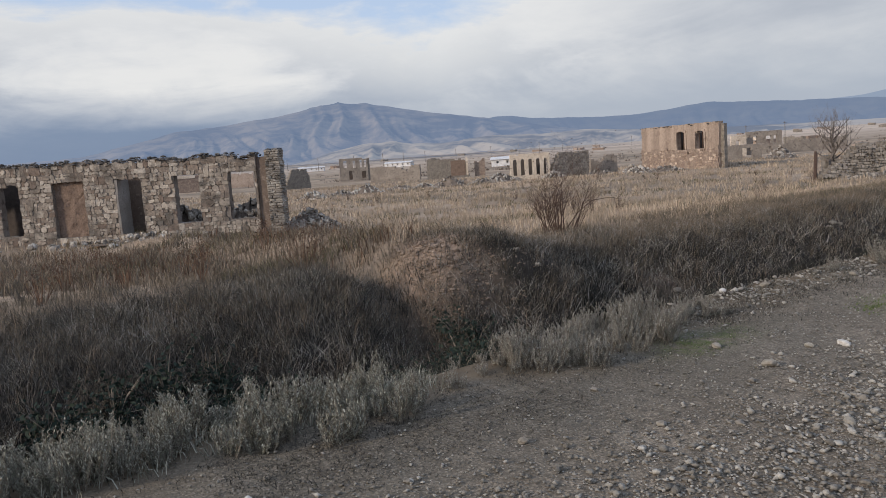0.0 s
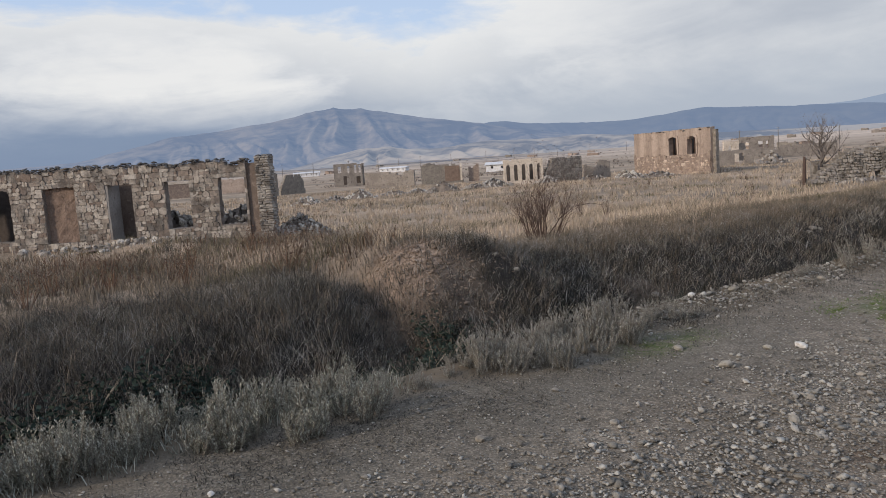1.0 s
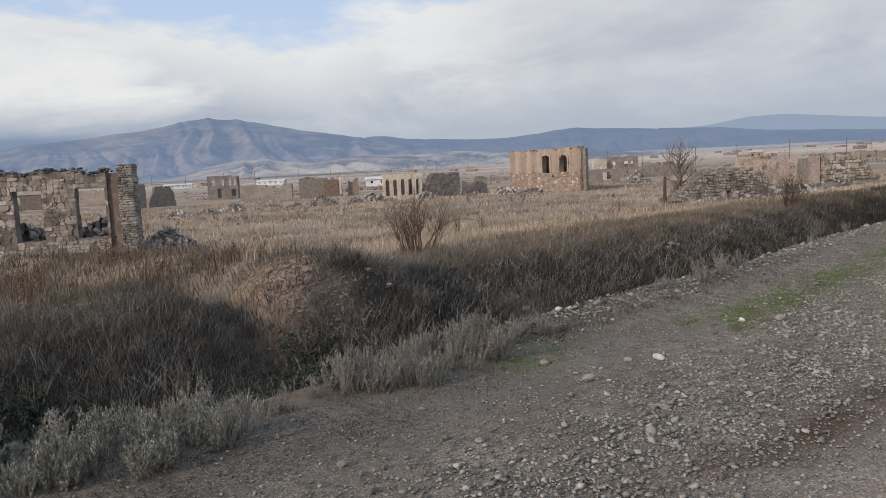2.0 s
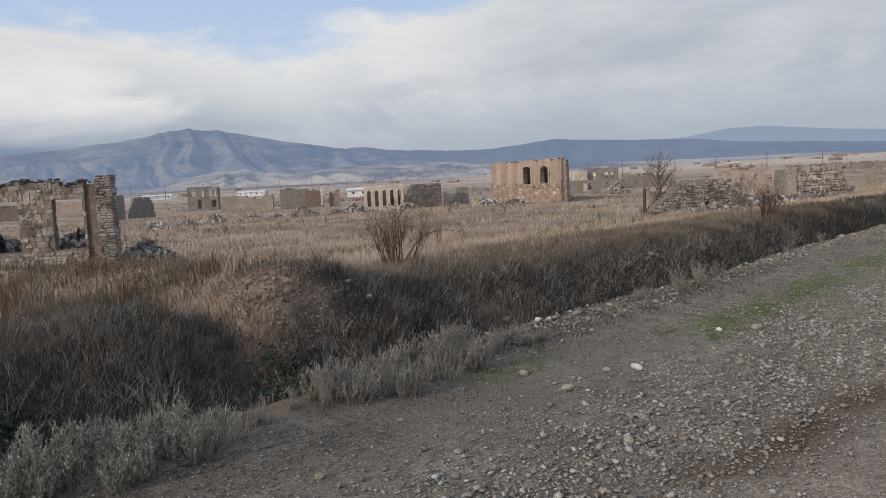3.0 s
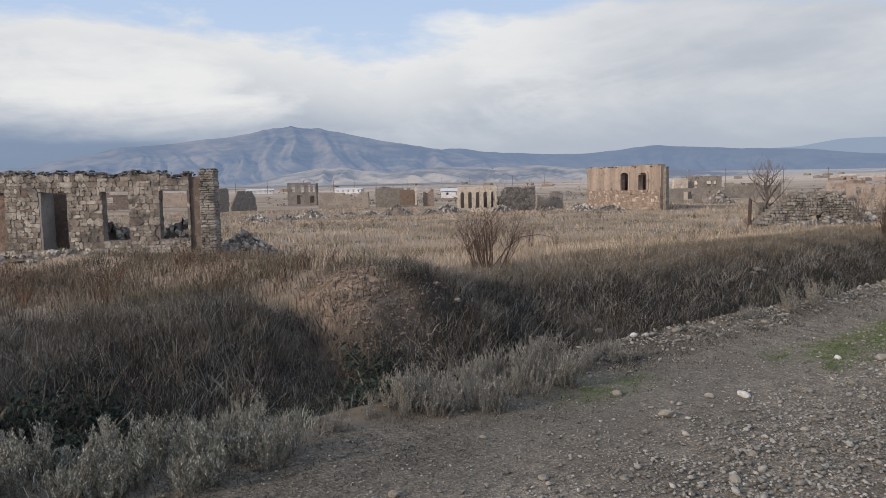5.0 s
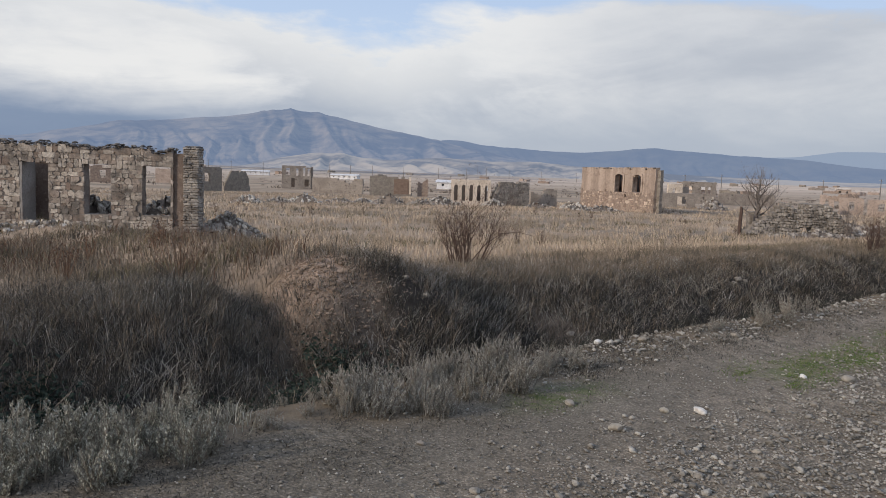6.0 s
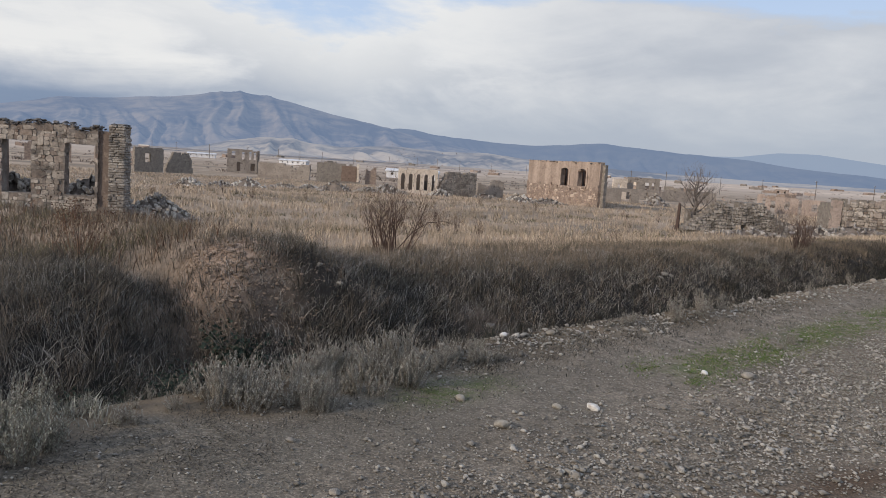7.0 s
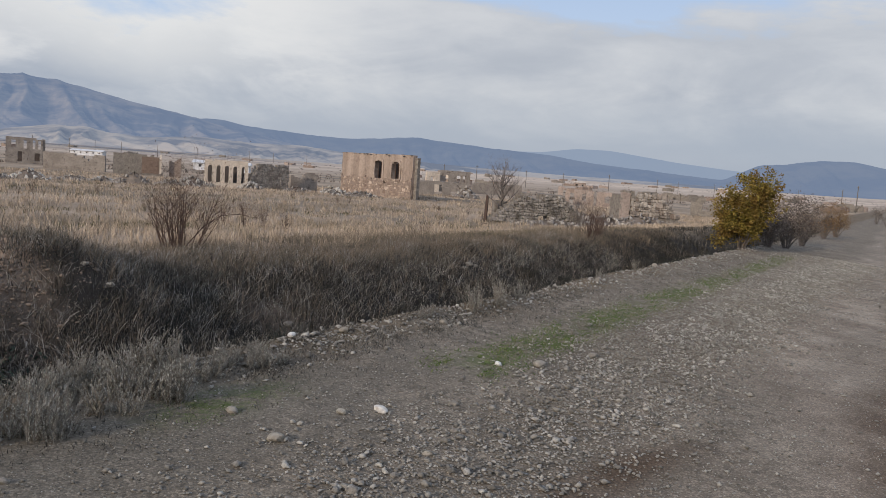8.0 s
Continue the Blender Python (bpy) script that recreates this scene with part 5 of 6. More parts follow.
blades("dead_stalks", x, y, 0.27 + 0.08 * wave(x, y, 0.7, 6), 0.0032 + 0.00012 * s, 1.1, M_PALESTALK, "pale dead stalks tangled over the ditch bank", 43, bend=0.8)
# rim and field
x, y, u, s = in_strip(46000, 7.7, 11.5, -1.5, 34, 11, 0.12, 0.6)
keep = np.random.default_rng(12).random(len(x)) > 1.25 * np.exp(-((s - 5.8 - 0.25 * (u - 8.2)) / 0.72) ** 2 - ((u - 8.5) / 0.95) ** 2)
x, y, u, s = x[keep], y[keep], u[keep], s[keep]
blades("rim_grass", x, y, 0.19 + 0.07 * smooth(9.5, 16, s) + 0.04 * wave(x, y, 1.1, 5), 0.0055 + 0.0002 * s, 0.45, M_RIMSTRAW, "tall dry grass along the top of the bank", 13)
g = np.random.default_rng(14)
n = 160000
az = np.radians(g.uniform(-46, 47, n))
r = (11 ** 0.75 + (112 ** 0.75 - 11 ** 0.75) * g.random(n)) ** (1 / 0.75)
c = g.integers(0, n // 9, n)
az, r = az[c] + g.normal(0, 0.003, n), r[c] * (1 + g.normal(0, 0.008, n))
x, y = r * np.sin(az), r * np.cos(az)
u = (y - x) * Q
tallness = 0.27 + 0.10 * wave(x, y, 4.5, 3) + 0.06 * wave(x, y, 1.4, 8)
keep = (u > 9.2 + 0.8 * wave(x, y, 0.8, 3)) & (tallness > 0.13) & ~((x < -7.0) & (np.abs(y - 21.6 - 0.07 * (x + 8.4)) < 1.3) & (g.random(n) < 0.6))
x, y, r, tallness, az = x[keep], y[keep], r[keep], tallness[keep], az[keep]
weedy = (r < 21.5 + 1.5 * wave(x, y, 1.5, 2)) & (az < radians(-13))
blades("weedy_grass", x[weedy], y[weedy], tallness[weedy], 0.005 + 0.0005 * r[weedy], 0.5, M_RIMSTRAW, "dull brown weedy grass before the ruined wall", 32)
x, y, r, tallness = x[~weedy], y[~weedy], r[~weedy], tallness[~weedy]
blades("field_grass", x, y, tallness, 0.005 + 0.00055 * r, 0.35, M_STRAW, "wide field of pale straw-coloured dry grass", 15)

# thick dull weeds between the bank and the ruined wall
g = np.random.default_rng(61)
n = 38000
x, y = g.uniform(-21, -1.5, n), g.uniform(10.5, 22.0, n)
keep = ((y - x) * Q > 9.2 + 0.5 * wave(x, y, 0.9, 3)) & (x < -0.20 * y + 1.2 * wave(x, y, 1.6, 6)) & (y < 19.0 + 0.6 * wave(x, y, 0.9, 2)) & (np.exp(-(((x + y) * Q - 5.8 - 0.25 * ((y - x) * Q - 8.2)) / 0.72) ** 2 - (((y - x) * Q - 8.3) / 0.95) ** 2) < 0.3) & (wave(x, y, 0.8, 9) > -0.75)
x, y = x[keep], y[keep]
red = g.random(len(x)) < np.clip(0.15 + 0.35 * wave(x, y, 1.5, 4), 0, 1)
blades("weedy_grass", x[~red], y[~red], 0.27 + 0.08 * wave(x[~red], y[~red], 1.0, 5), 0.012, 0.55, M_RIMSTRAW, "thick dull weeds between the bank and the ruin", 62)
blades("weedy_grass", x[red], y[red], 0.36, 0.013, 0.4, M_RUSSET, "reddish dried weeds between the bank and the ruin", 63)
# darker weeds in patches among the straw
g = np.random.default_rng(28)
n = 60000
az, r = np.radians(g.uniform(-44, 35, n)), 11 + 65 * g.random(n) ** 1.6
x, y = r * np.sin(az), r * np.cos(az)
keep = ((y - x) * Q > 9.3) & (wave(x, y, 3.2, 12) + 0.5 * wave(x, y, 1.1, 4) > 0.42)
x, y, r = x[keep], y[keep], r[keep]
blades("field_weeds", x, y, 0.26, 0.006 + 0.0006 * r, 0.6, M_FIELDWEED, "patches of darker weeds among the dry grass", 29)
# low shrubs dotted over the plain beyond the ruins
g = np.random.default_rng(51)
n = 14000
c = g.integers(0, n // 10, n)
az, r = np.radians(g.uniform(-32, 47, n))[c], (150 + 700 * g.random(n) ** 1.7)[c]
x, y = r * np.sin(az) + g.normal(0, 0.5, n), r * np.cos(az) + g.normal(0, 0.5, n)
keep = (y - x) * Q > 14
blades("plain_shrubs", x[keep], y[keep], 0.6, 0.15, 0.7, M_GREYBUSH, "low brown shrubs dotted over the plain", 52, category="shrubs")
# green tufts on the road's verge
x, y, u, s = in_strip(34000, 2.66, 3.18, 7.2, 29, 16, 0.11, 0.5)
ok = wave(s, u * 3, 0.8, 2) > -0.35
blades("verge_grass", x[ok], y[ok], 0.04, 0.012, 0.8, M_MOSS, "short green grass along the road verge", 17)
x, y, u, s = in_strip(3800, 3.35, 3.75, 4.7, 5.8, 18, 0.06)
blades("verge_grass", x, y, 0.03, 0.006, 0.8, M_MOSS, "small patch of green grass at the road edge", 19)
x, y, u, s = in_strip(16000, 3.3, 4.4, -1, 26, 20, 0.07, 0.6)
blades("verge_grass", x, y, 0.06, 0.005, 0.9, M_BANKGRASS, "short dead grass on the crest of the verge", 21)
x, y, u, s = in_strip(5200, 3.0, 3.7, 1.6, 5.2, 22, 0.09)
blades("verge_grass", x, y, 0.022, 0.006, 1.0, M_DARKGRASS, "thin dark creeping weeds on the road edge", 23)


x, y, u, s = in_strip(5500, 4.0, 4.8, -1.2, 2.9, 33, 0.05)
blades("verge_weeds", x, y, 0.13, 0.006, 0.8, M_SAGE, "low pale weeds filling the verge", 34)
x, y, u, s = in_strip(2600, 2.9, 3.6, 2.6, 4.6, 35, 0.10)
blades("verge_weeds", x, y, 0.03, 0.007, 1.2, M_BANKGRASS, "flat brown weeds creeping over the road edge", 36)

x, y, u, s = in_strip(7000, 3.75, 4.4, 5.6, 13, 37, 0.05, 0.4)
blades("verge_weeds", x, y, 0.06, 0.006, 0.9, M_BANKGRASS, "low dull weeds on the crest of the verge", 38)
x, y, u, s = in_strip(900, 3.7, 4.3, 5.6, 9.0, 39, 0.05)
blades("verge_weeds", x, y, 0.06, 0.0035, 0.8, M_DRYSAGE, "sparse pale weeds on the crest of the verge", 40)

x, y, u, s = in_strip(15000, 3.15, 3.95, 1.2, 3.5, 65, 0.07)
blades("verge_weeds", x, y, 0.035, 0.007, 1.1, M_BANKGRASS, "mat of dull creeping weeds at the road edge", 66)
x, y, u, s = in_strip(2200, 3.2, 3.8, 1.4, 3.4, 67, 0.06)
blades("verge_weeds", x, y, 0.03, 0.007, 1.1, M_FIELDWEED, "olive creeping weeds at the road edge", 68)

# ---- single plants ----
def sage_plant(seed, tall=0.34, stems=15, leaf=0.024, label="pale grey-green woolly sage weed on the road verge", leaf_mat=None, packed=52):
    """A weed with upright stems and short side shoots, set all round with small narrow leaves."""
    rnd = random.Random(seed)
    t = thing("sage_weed", (0, 0, -400), label, "weed", "sage weeds along the verge")
    sv, sf, lv, lf = [], [], [], []

    def shoot(root, d, h, count, r0):
        pts = [root]
        for k in range(4):
            d = (d + Vector((rnd.uniform(-0.15, 0.15), rnd.uniform(-0.15, 0.15), 0.07))).normalized()
            pts.append(pts[-1] + d * h / 4)
        tube(sv, sf, pts, [r0, r0 * 0.9, r0 * 0.75, r0 * 0.6, r0 * 0.3], 3)
        for k in range(count):
            q = 0.15 + 0.84 * k / count
            i = min(int(q * 4), 3)
            c = pts[i].lerp(pts[i + 1], q * 4 - i)
            w = rnd.uniform(0, 6.283)
            e = Vector((math.cos(w), math.sin(w), rnd.uniform(0.5, 1.6))).normalized()
            b = e.cross(Vector((0, 0, 1))).normalized()
            s = leaf * rnd.uniform(0.6, 1.25) * (1.1 - 0.35 * q)
            o = len(lv)
            lv.extend([c, c + e * s * 0.55 + b * s * 0.15, c + e * s, c + e * s * 0.55 - b * s * 0.15])
            lf.extend([(o, o + 1, o + 2), (o, o + 2, o + 3)])
        return pts

    for _ in range(stems):
        a, out = rnd.uniform(0, 6.283), rnd.uniform(0.05, 0.52)
        h = tall * rnd.uniform(0.5, 1.1)
        root = Vector((math.cos(a) * 0.07 * rnd.random(), math.sin(a) * 0.07 * rnd.random(), -0.02))
        pts = shoot(root, Vector((math.cos(a) * out, math.sin(a) * out, 1)).normalized(), h, packed, 0.0034)
        for k in range(3):
            w = rnd.uniform(0, 6.283)
            shoot(pts[1 + k], Vector((math.cos(w) * 0.7, math.sin(w) * 0.7, 1)).normalized(), h * rnd.uniform(0.22, 0.36), packed // 3, 0.002)
    tagged(raw("branching", sv, sf, M_SAGESTEM, t), kind="stuff")
    tagged(quick("foliage", [tuple(p) for p in lv], lf, leaf_mat or M_SAGE, t), kind="stuff")
    return t


sage = [sage_plant(300 + i, 0.25 + 0.025 * i, 10 + 2 * i) for i in range(5)]
dry_sage = [sage_plant(320 + i, 0.25 + 0.03 * i, 13 + 2 * i, 0.020, "twiggy half-dry greyish weed on the road verge", M_DRYSAGE, 44) for i in range(4)]
used = set()
rnd = random.Random(41)


def plant(protos_, u, s, size, tilt=8):
    x, y = at_us(u, s)
    i = rnd.randrange(len(protos_))
    m = pose(x, y, zl(x, y) - 0.01, rnd.uniform(-tilt, tilt), rnd.uniform(-tilt, tilt), rnd.uniform(0, 360))
    key = protos_[i].name
    if key not in used:
        used.add(key)
        protos_[i].scale = (1, 1, 1)
        protos_[i].matrix_world = m
        return protos_[i]
    ob = copy_thing(protos_[i], m)
    ob.scale = (size, size, size)
    return ob


for i in range(125):
    s_ = -1.0 + 3.6 * (i + rnd.random()) / 125
    k = float(smooth(1.2, 2.9, s_))
    plant(sage, rnd.uniform(4.05 - 0.40 * float(smooth(1.0, 2.0, s_)) + 0.35 * k * float(smooth(2.1, 2.9, s_)), 4.75 - 0.15 * k), s_, rnd.uniform(0.65, 1.05), 12)
for i in range(46):
    s_ = 3.5 + 1.75 * (i + rnd.random()) / 46
    plant(dry_sage, rnd.uniform(3.60 + 0.22 * abs(s_ - 4.3), 4.35), s_, rnd.uniform(0.7, 1.1), 14)
for i in range(18):
    s_ = 5.2 + 0.95 * (i + rnd.random()) / 18
    plant(dry_sage, rnd.uniform(3.92, 4.28), s_, rnd.uniform(0.4, 0.7), 14)
for i in range(16):
    plant(dry_sage, rnd.uniform(3.9, 4.6), rnd.uniform(2.75, 3.55), rnd.uniform(0.25, 0.5), 14)
for u_, s_, k in [(4.2, 6.15, 0.5), (4.15, 8.5, 0.55), (4.2, 8.75, 0.6), (4.1, 9.5, 0.85), (4.2, 9.8, 1.0), (4.05, 10.1, 1.05), (4.2, 10.4, 1.0), (4.1, 10.8, 0.85), (2.85, 9.6, 0.5), (2.9, 10.0, 0.55), (2.8, 10.4, 0.45), (2.9, 18.5, 0.7), (3.0, 19.3, 0.6), (4.3, 14.5, 0.7), (4.4, 17.0, 0.8)]:
    plant(dry_sage if s_ > 7 else sage, u_, s_, k)


def leafy_plant(seed):
    """A low dark-leaved weed."""
    rnd2 = random.Random(seed)
    t = thing("dark_weed", (0, 0, -400), "low dark green broad-leaved weed in the ditch", "weed", "dark weeds in the ditch")
    v, f, sv, sf = [], [], [], []
    for _ in range(9):
        a, out = rnd2.uniform(0, 6.283), rnd2.uniform(0.1, 0.9)
        tip = Vector((math.cos(a) * out * 0.3, math.sin(a) * out * 0.3, rnd2.uniform(0.15, 0.42)))
        tube(sv, sf, [Vector((0, 0, 0)), tip * 0.5 + Vector((0, 0, 0.05)), tip], [0.005, 0.004, 0.002], 3)
        leaf_cloud(rnd2, [(tip * q, tip) for q in (0.35, 0.5, 0.65, 0.8, 1.0)], 6, 0.04, 0.042, v, f)
    tagged(raw("branching", sv, sf, M_SAGESTEM, t), kind="stuff")
    tagged(quick("foliage", [tuple(p) for p in v], f, M_NETTLE, t), kind="stuff")
    return t


dark = [leafy_plant(500 + i) for i in range(3)]
for i in range(46):
    plant(dark, rnd.uniform(5.3, 7.0), rnd.choice((0.7, 1.2, 1.8, 2.2, 3.0, 4.4, 5.2)) + rnd.gauss(0, 0.22), rnd.uniform(0.9, 1.4))
for i in range(14):
    plant(dark, rnd.uniform(4.6, 5.4), rnd.uniform(2.7, 3.5), rnd.uniform(0.6, 0.9))
for i in range(10):
    plant(dark, rnd.uniform(5.4, 6.2), rnd.uniform(6, 14), rnd.uniform(0.5, 0.8))

# bare bush on the bank, with an arching cane
bush = stem_bush("bare_bush", (0.05, 13.75), 1.08, 0.66, 38, "bare reddish-brown thorn bush on the bank top", M_TWIG, 61, (3, 5), 2, 0.015, 1, M_RUSSET, 0.025, foot=0.5)
v, f = [], []
tube(v, f, [Vector((0.1, 0, 0.1)), Vector((0.35, 0.1, 0.42)), Vector((0.62, 0.1, 0.62)), Vector((0.92, 0.1, 0.66)), Vector((1.2, 0.1, 0.6))], [0.012, 0.011, 0.009, 0.007, 0.003], 4)
raw("arching_cane", v, f, M_TWIG, bush)
stem_bush("bare_bush", at_us(8.3, 24.8), 1.2, 0.75, 26, "dark tangled bare bush at the ditch edge", M_TWIG, 62, (4, 6), 1, 0.012, 3, M_RUSSET, 0.03)
stem_bush("bare_bush", at_us(8.7, 26.6), 1.0, 0.7, 22, "dark tangled bare bush at the ditch edge", M_TWIG, 63, (4, 6), 1, 0.012, 3, M_RUSSET, 0.03)
stem_bush("bare_bush", (20.2, 43.6), 2.1, 0.55, 9, "thin bare shrub before the rubble wall", M_GREYTWIG, 64, (4, 6), 2, 0.03)
stem_bush("russet_bush", at_us(9.5, 4.5), 0.75, 0.7, 22, "russet-brown dried weed bush beside the mound", M_RUSSET, 65, (3, 5), 1, 0.006, 4, M_RUSSET, 0.03)
for i, (u_, s_, h_) in enumerate(((10.6, 3.4, 0.55), (11.5, 2.6, 0.6), (12.4, 3.8, 0.55), (13.0, 2.0, 0.6), (14.6, 4.8, 0.6), (15.4, 6.4, 0.5), (13.4, 5.6, 0.5), (16.2, 3.2, 0.6), (11.0, 1.4, 0.5))):
    stem_bush("dry_dock_weed", at_us(u_, s_), h_, 0.3, 12, "dried reddish dock stalks in the grass", M_RUSSET, 70 + i, (2, 3), 0, 0.008, 9, M_RUSSET, 0.035, "dry dock weeds", "weed")
weeds = [stem_bush("dry_stalks", at_us(20, 20 + i), 0.9, 0.45, 13, "clump of dark dry weed stalks in the field", M_TWIG, 90 + i, (2, 4), 1, 0.012, 2, M_RUSSET, 0.04, "dry stalks in the field", "weed") for i in range(3)]
rw = random.Random(12)
for i in range(46):
    az_, d_ = rw.uniform(-21, 30), 22 + 58 * rw.random() ** 0.8
    x, y = polar(az_, d_)
    if (y - x) * Q < 10.5:
        continue
    ob = copy_thing(weeds[i % 3], pose(x, y, zl(x, y) - 0.05, 0, 0, rw.uniform(0, 360)))
    k = rw.uniform(0.3, 0.8)
    ob.scale = (k, k, k)


# ---- trees ----
def bare_tree(loc, height, seed, label):
    rnd2 = random.Random(seed)
    t = thing("bare_tree", (*loc, zl(*loc) - 0.05), label, "tree")
    stem = [Vector((0, 0, 0)), Vector((0.06, 0.02, height * 0.14)), Vector((0.02, 0.05, height * 0.30)), Vector((0.14, 0.0, height * 0.46)), Vector((0.10, 0.04, height * 0.66)), Vector((0.2, 0.0, height * 0.84))]
    out = ([], [])
    tube(out[0], out[1], stem, [height * k for k in (0.042, 0.036, 0.031, 0.023, 0.015, 0.006)], 7)
    raw("trunk", out[0], out[1], M_GREYTWIG, t)
    out, tips = ([], []), []
    for k in range(15):
        a, q = k * 2.4, 0.28 + 0.5 * k / 15
        i = min(int(q / 0.168), 4)
        start = stem[i].lerp(stem[i + 1], min(1.0, max(0.0, (height * q - stem[i].z) / (stem[i + 1].z - stem[i].z))))
        limb(rnd2, start, Vector((math.cos(a), math.sin(a), rnd2.uniform(0.5, 1.0))), height * rnd2.uniform(0.30, 0.42) * (1.15 - 0.5 * q), height * 0.021 * (1.2 - q), 2, out, tips, 0.5, (4, 6), rise=0.3)
    tagged(raw("bare_crown", out[0], out[1], M_GREYTWIG, t), kind="stuff")
    return t


bare_tree((15.9, 46.2), 3.9, 5, "bare leafless tree behind the rubble wall")


def leafy_tree(name, loc, height, spread, seed, label, bark, leaf, stems, per_tip, size, fork=(3, 5), z=None, clumps=0, leaf_spread=0.10, reach=1.0):
    rnd2 = random.Random(seed)
    t = thing(name, (*loc, zl(*loc) - 0.05 if z is None else z), label, "tree")
    out, tips = ([], []), []
    for k in range(stems):
        a = k * 2.4 + rnd2.uniform(-0.3, 0.3)
        o = rnd2.uniform(0.1, 1)
        limb(rnd2, Vector((0.06 * math.cos(a), 0.06 * math.sin(a), 0)), Vector((math.cos(a) * spread * o, math.sin(a) * spread * o, height)), reach * height * rnd2.uniform(0.45, 0.75), 0.035, 2, out, tips, 0.45, fork)
    raw("trunk", out[0], out[1], bark, t)
    v, f = [], []
    for _ in range(clumps // 12):
        a, e, k = rnd2.uniform(0, 6.283), rnd2.uniform(-0.95, 1), rnd2.uniform(0.35, 1.0) ** 0.5
        w = spread * (0.78 + 0.25 * math.sin(2 * a + seed)) * math.sqrt(max(0.15, 1 - max(e, -0.7) ** 2)) * k * (0.72 + 0.3 * (e + 1) / 2)
        c = Vector((w * math.cos(a) + 0.22 * spread * e, w * math.sin(a) - 0.16 * spread * e, height * (0.5 + 0.46 * e * k)))
        for _ in range(12):
            tips.append((c + Vector((rnd2.gauss(0, 0.13), rnd2.gauss(0, 0.13), rnd2.gauss(0, 0.10))) * height / 2.6, None))
    leaf_cloud(rnd2, tips, per_tip, leaf_spread, size, v, f)
    quick("crown", [tuple(p) for p in v], f, leaf, t)
    return t


tx, ty = polar(35.7, 27.6, True)
leafy_tree("olive_tree", (tx, ty), 2.75, 1.25, 7, "dense rounded shrub tree with yellowing olive leaves", M_GREYTWIG, M_OLIVE, 12, 13, 0.085, (2, 4), clumps=1300, leaf_spread=0.07, reach=0.55)
for az_, d_, h_, sp, sd_, leaf, lb in ((38.6, 33, 2.3, 1.1, 8, M_GREYBUSH, "leafless grey-brown thicket by the ditch"), (39.6, 37, 2.5, 1.2, 9, M_GREYBUSH, "leafless grey-brown thicket by the ditch"), (40.9, 50, 2.5, 1.4, 10, M_RUSTBUSH, "russet autumn bush by the ditch"), (41.6, 56, 2.0, 1.2, 11, M_RUSTBUSH, "russet autumn bush by the ditch"), (37.4, 31, 1.5, 1.0, 12, M_GREYBUSH, "low grey thicket under the tree")):
    x, y = polar(az_, d_, True)
    leafy_tree("thicket", (x, y), h_, sp, sd_, lb, M_GREYTWIG, leaf, 14, 5, 0.07, clumps=260, reach=0.75)
for i, (az_, d_) in enumerate(((44.6, 95), (45.6, 90), (46.6, 86), (43.9, 120))):
    x, y = polar(az_, d_, True)
    leafy_tree("roadside_bush", (x, y), 2.4, 1.6, 30 + i, "dark roadside bush far along the road", M_GREYTWIG, M_GREYBUSH, 9, 5, 0.12, (2, 4))


# ---- gravel and stones ----
def gravel(name, x, y, size, material, label, seed, sink=0.08, fine=False):
    """Many small stones in one mesh, each a jittered icosahedron."""
    g = np.random.default_rng(seed)
    n = len(x)
    b = bmesh.new()
    bmesh.ops.create_icosphere(b, subdivisions=1, radius=0.5)
    base_v = np.array([v.co[:] for v in b.verts])
    base_f = np.array([[v.index for v in fc.verts] for fc in b.faces])
    b.free()
    if fine:
        base_v = np.array([(0.5, 0, 0), (-0.5, 0, 0), (0, 0.5, 0), (0, -0.5, 0), (0, 0, 0.5), (0, 0, -0.5)])
        base_f = np.array([(0, 2, 4), (2, 1, 4), (1, 3, 4), (3, 0, 4), (2, 0, 5), (1, 2, 5), (3, 1, 5), (0, 3, 5)])
    m = len(base_v)
    sc = size[:, None] * np.stack([g.uniform(0.8, 1.5, n), g.uniform(0.7, 1.1, n), g.uniform(0.4, 0.75, n)], -1)
    v = base_v[None] * sc[:, None] * g.uniform(0.66, 1.22, (n, m, 1))
    a = g.uniform(0, 2 * math.pi, n)
    tip = g.normal(0, 0.25, n)
    ca, sa, ct, st = np.cos(a)[:, None], np.sin(a)[:, None], np.cos(tip)[:, None], np.sin(tip)[:, None]
    vx, vz = v[..., 0] * ct - v[..., 2] * st, v[..., 0] * st + v[..., 2] * ct
    px, py = vx * ca - v[..., 1] * sa, vx * sa + v[..., 1] * ca
    z = land(x, y) + size * (0.34 - sink)
    p = np.stack([px + x[:, None], py + y[:, None], vz + z[:, None]], -1)
    t = base_f[None] + (np.arange(n) * m)[:, None, None]
    ob = quick(name, p.reshape(-1, 3), t.reshape(-1, 3), material)
    return tagged(ob, label, "gravel", kind="stuff")


g = np.random.default_rng(70)
# coarse band between the verge and the wheel track
n = 19000
s = -2.0 + 34 * g.random(n) ** 1.75
u = g.normal(2.15, 0.42, n) - 0.035 * s + 0.25 * wave(s, s, 2.0, 2)
gravel("gravel_band", (s - u) * Q, (s + u) * Q, np.clip(np.exp(g.normal(-4.05, 0.48, n)), 0, 0.052) * (1 + 0.012 * s), M_GRAVEL, "band of coarse grey gravel on the road", 71, sink=0.0)
n = 44000
s = -3.0 + 35 * g.random(n) ** 1.5
u = g.normal(2.05, 0.52, n) - 0.03 * s + 0.25 * wave(s, s, 2.0, 2)
gravel("gravel_band", (s - u) * Q, (s + u) * Q, np.exp(g.normal(-4.15, 0.4, n)) * (1 + 0.015 * s), M_GRAVEL, "band of small grey gravel on the road", 75, fine=True)
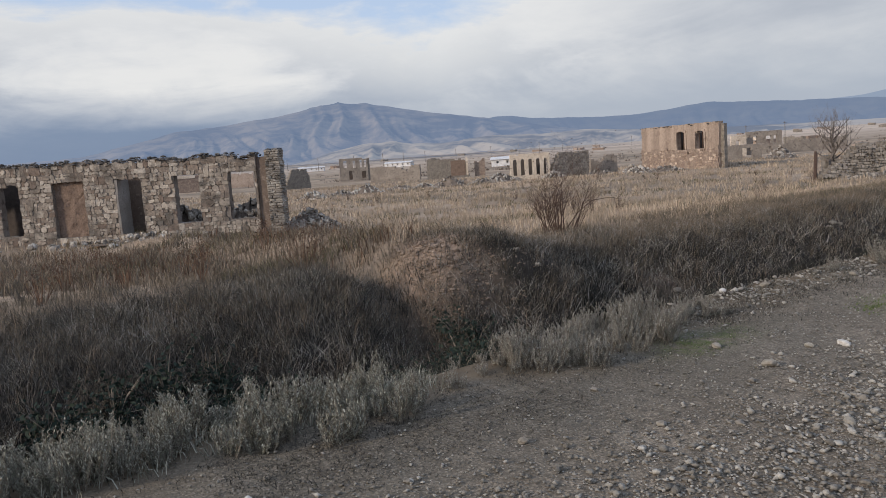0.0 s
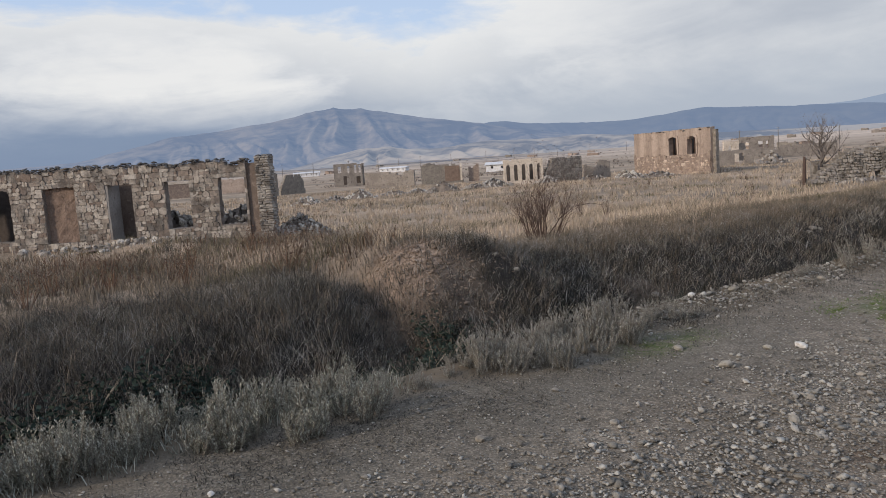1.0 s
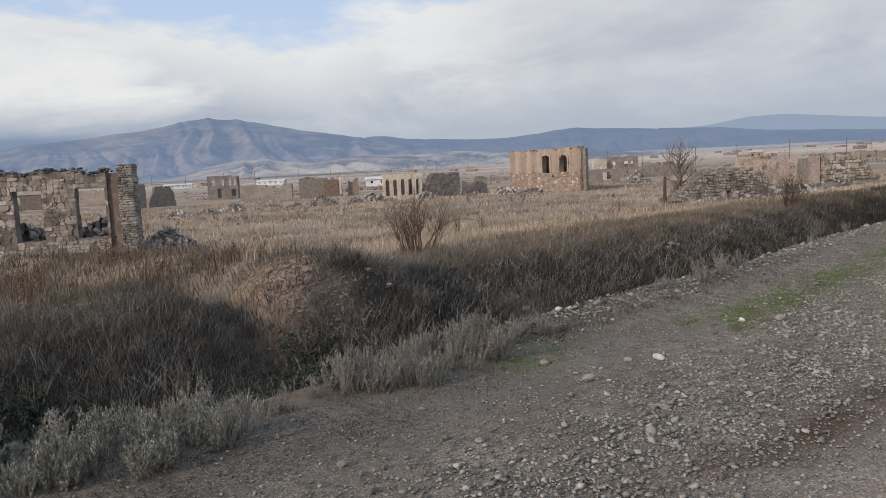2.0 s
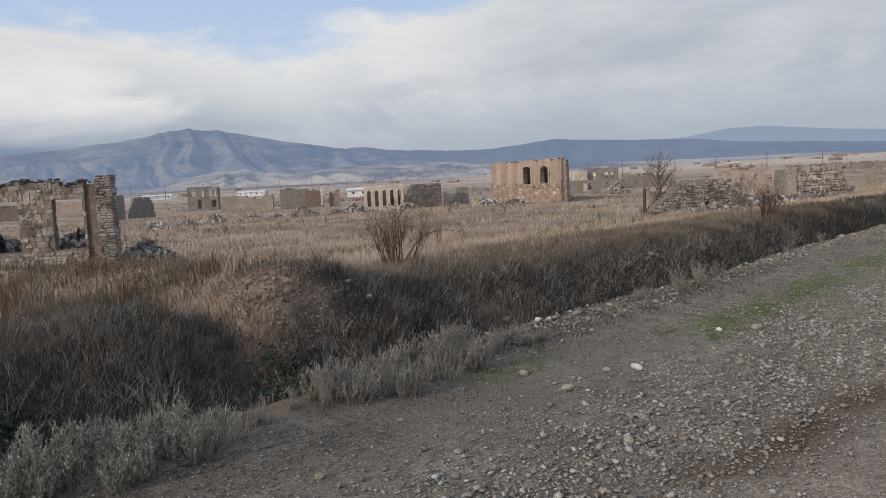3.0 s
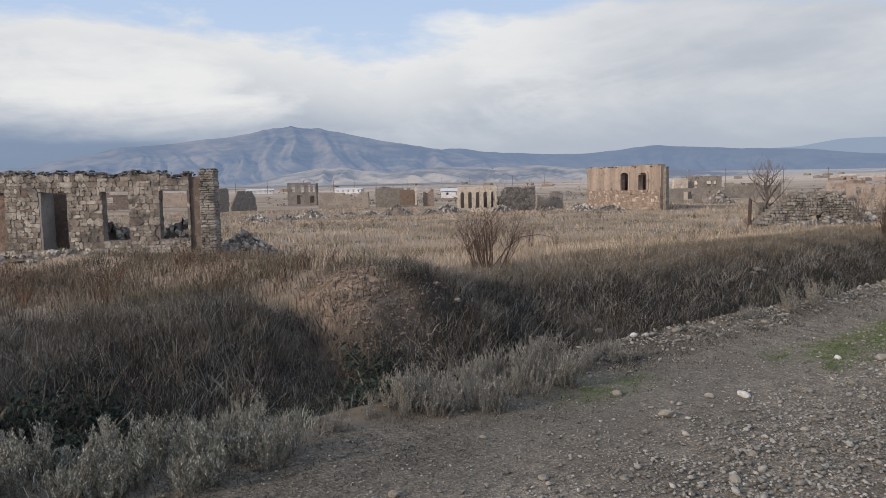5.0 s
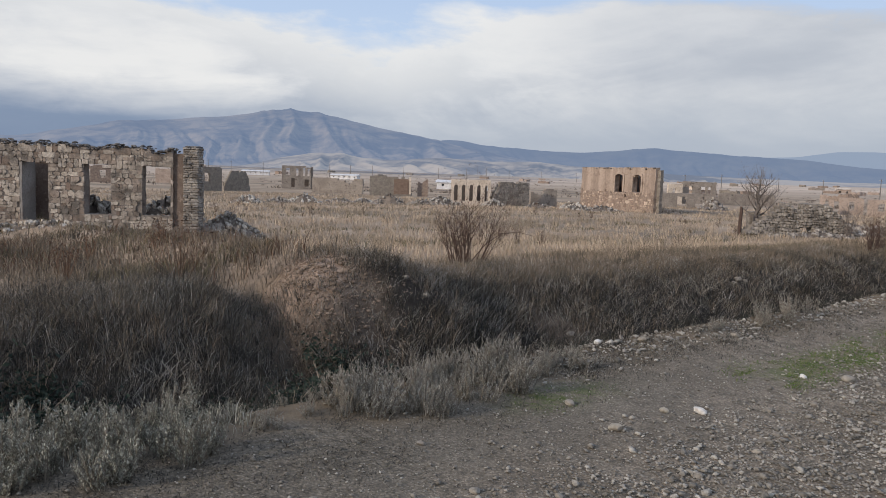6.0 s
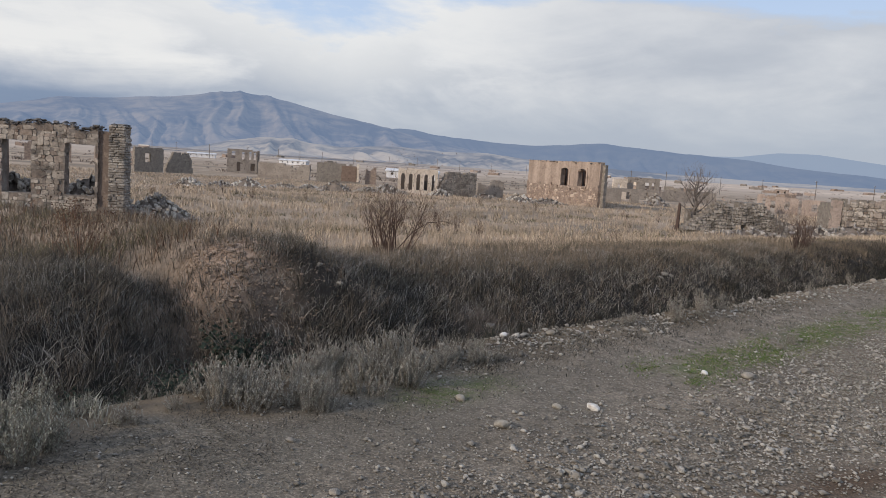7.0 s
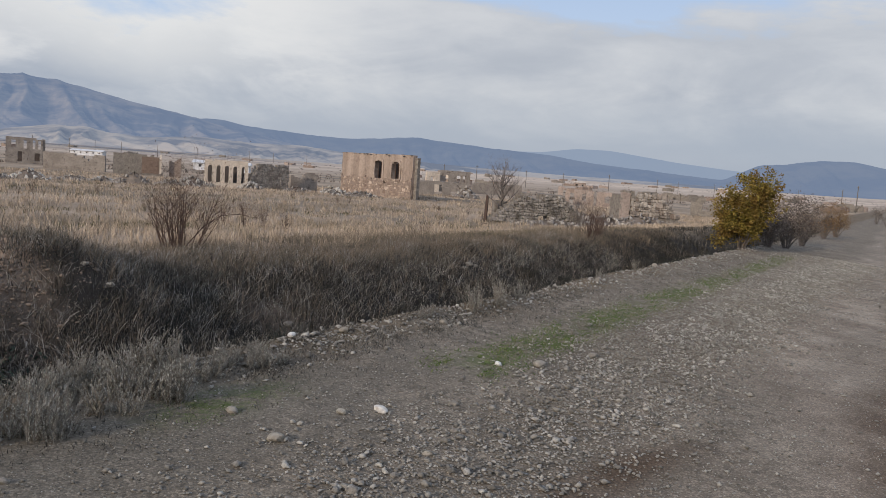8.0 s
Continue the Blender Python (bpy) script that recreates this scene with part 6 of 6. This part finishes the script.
# finer gravel everywhere on the road
n = 90000
s = -4.0 + 36 * g.random(n) ** 1.4
u = np.where(g.random(n) < 0.45, g.normal(1.8, 0.8, n), g.uniform(-2.5, 3.9, n))
off = np.exp(-((u - 1.40 + 0.17 * (s - 4.5) - 0.06 * np.sin(2.3 * s)) / 0.22) ** 2) * smooth(3.6, 4.4, s) * smooth(7.8, 6.6, s)
u, s = u[off < 0.5], s[off < 0.5]
n = len(u)
gravel("road_gravel", (s - u) * Q, (s + u) * Q, np.exp(g.normal(-4.65, 0.5, n)) * (1 + 0.02 * s), M_GRAVEL, "fine loose gravel on the dirt road", 72, fine=True)
# stony crest of the verge
n = 5500
s = 5.2 + 28 * g.random(n) ** 1.4
u = 4.15 + g.normal(0, 0.15, n)
gravel("crest_stones", (s - u) * Q, (s + u) * Q, np.clip(np.exp(g.normal(-4.0, 0.5, n)), 0, 0.06) * (1 + 0.010 * s), M_GRAVEL, "pebbly crest of earth along the ditch", 73)
# clods and stones on the bank and the bare mound
n = 3000
s = 5.0 + 12 * g.random(n) ** 1.5
u = g.uniform(6.2, 8.6, n)
n2 = 4200
u2 = g.normal(8.2, 0.62, n2)
s2 = 5.95 + 0.25 * (u2 - 8.2) + g.normal(0, 0.45, n2)
gravel("mound_clods", (s2 - u2) * Q, (s2 + u2) * Q, np.clip(np.exp(g.normal(-4.0, 0.55, n2)), 0, 0.07), M_CLOD, "crumbling clods of bare earth on the mound", 76)
gravel("bank_clods", (s - u) * Q, (s + u) * Q, np.clip(np.exp(g.normal(-3.9, 0.45, n)), 0, 0.055), M_MORTAR, "clods of earth on the ditch bank", 74)

named = [
    (2.18, 6.09, 0.135, "w"), (1.90, 6.02, 0.095, "c"), (1.47, 5.51, 0.15, "c"), (3.44, 7.39, 0.10, "w"), (3.85, 7.42, 0.17, "c"), (1.63, 7.78, 0.12, "w"), (2.13, 8.14, 0.16, "c"),
    (1.20, 5.98, 0.11, "c"), (0.2, 4.95, 0.07, "c"), (-0.25, 4.05, 0.09, "c"), (0.55, 4.35, 0.08, "c"), (2.35, 5.35, 0.09, "c"), (2.62, 5.75, 0.08, "c"), (1.85, 4.85, 0.09, "c"), (1.62, 4.45, 0.10, "c"), (2.1, 5.05, 0.08, "c"), (2.75, 6.3, 0.10, "c"), (3.2, 6.55, 0.09, "c"), (1.0, 4.4, 0.08, "c"), (4.6, 7.9, 0.14, "c"), (4.1, 7.1, 0.10, "c"),
    (1.74, 11.39, 0.19, "b"), (-0.57, 10.09, 0.13, "b"), (-0.28, 10.0, 0.15, "b"), (5.66, 16.36, 0.24, "b"), (5.5, 16.1, 0.18, "b"), (5.85, 16.5, 0.16, "b"), (-1.55, 3.25, 0.06, "w"), (3.3, 8.9, 0.13, "c"), (7.0, 12.9, 0.16, "c"), (9.6, 15.6, 0.2, "c"), (12.9, 18.8, 0.26, "c"), (14.2, 20.2, 0.24, "c"),
]
WHITE, RIVER = [with_mat(m, M_WHITESTONE) for m in ROCKS[:3]], [with_mat(m, M_COBBLE) for m in ROCKS[3:]]
rnd = random.Random(80)
for x, y, sz, kind in named:
    sz *= 0.74
    me = rnd.choice(WHITE if kind == "w" else RIVER)
    lb = "white limestone lump lying by the road" if kind == "w" else "rounded grey stone lying on the earth"
    ob = piece("stone", me, None, pose(x, y, zl(x, y) + sz * 0.16, rnd.uniform(-12, 12), rnd.uniform(-12, 12), rnd.uniform(0, 360)) @ Matrix.Diagonal((sz * 1.15, sz * 0.9, sz * 0.85, 1)))
    tagged(ob, lb, "stone", "loose stones by the road")
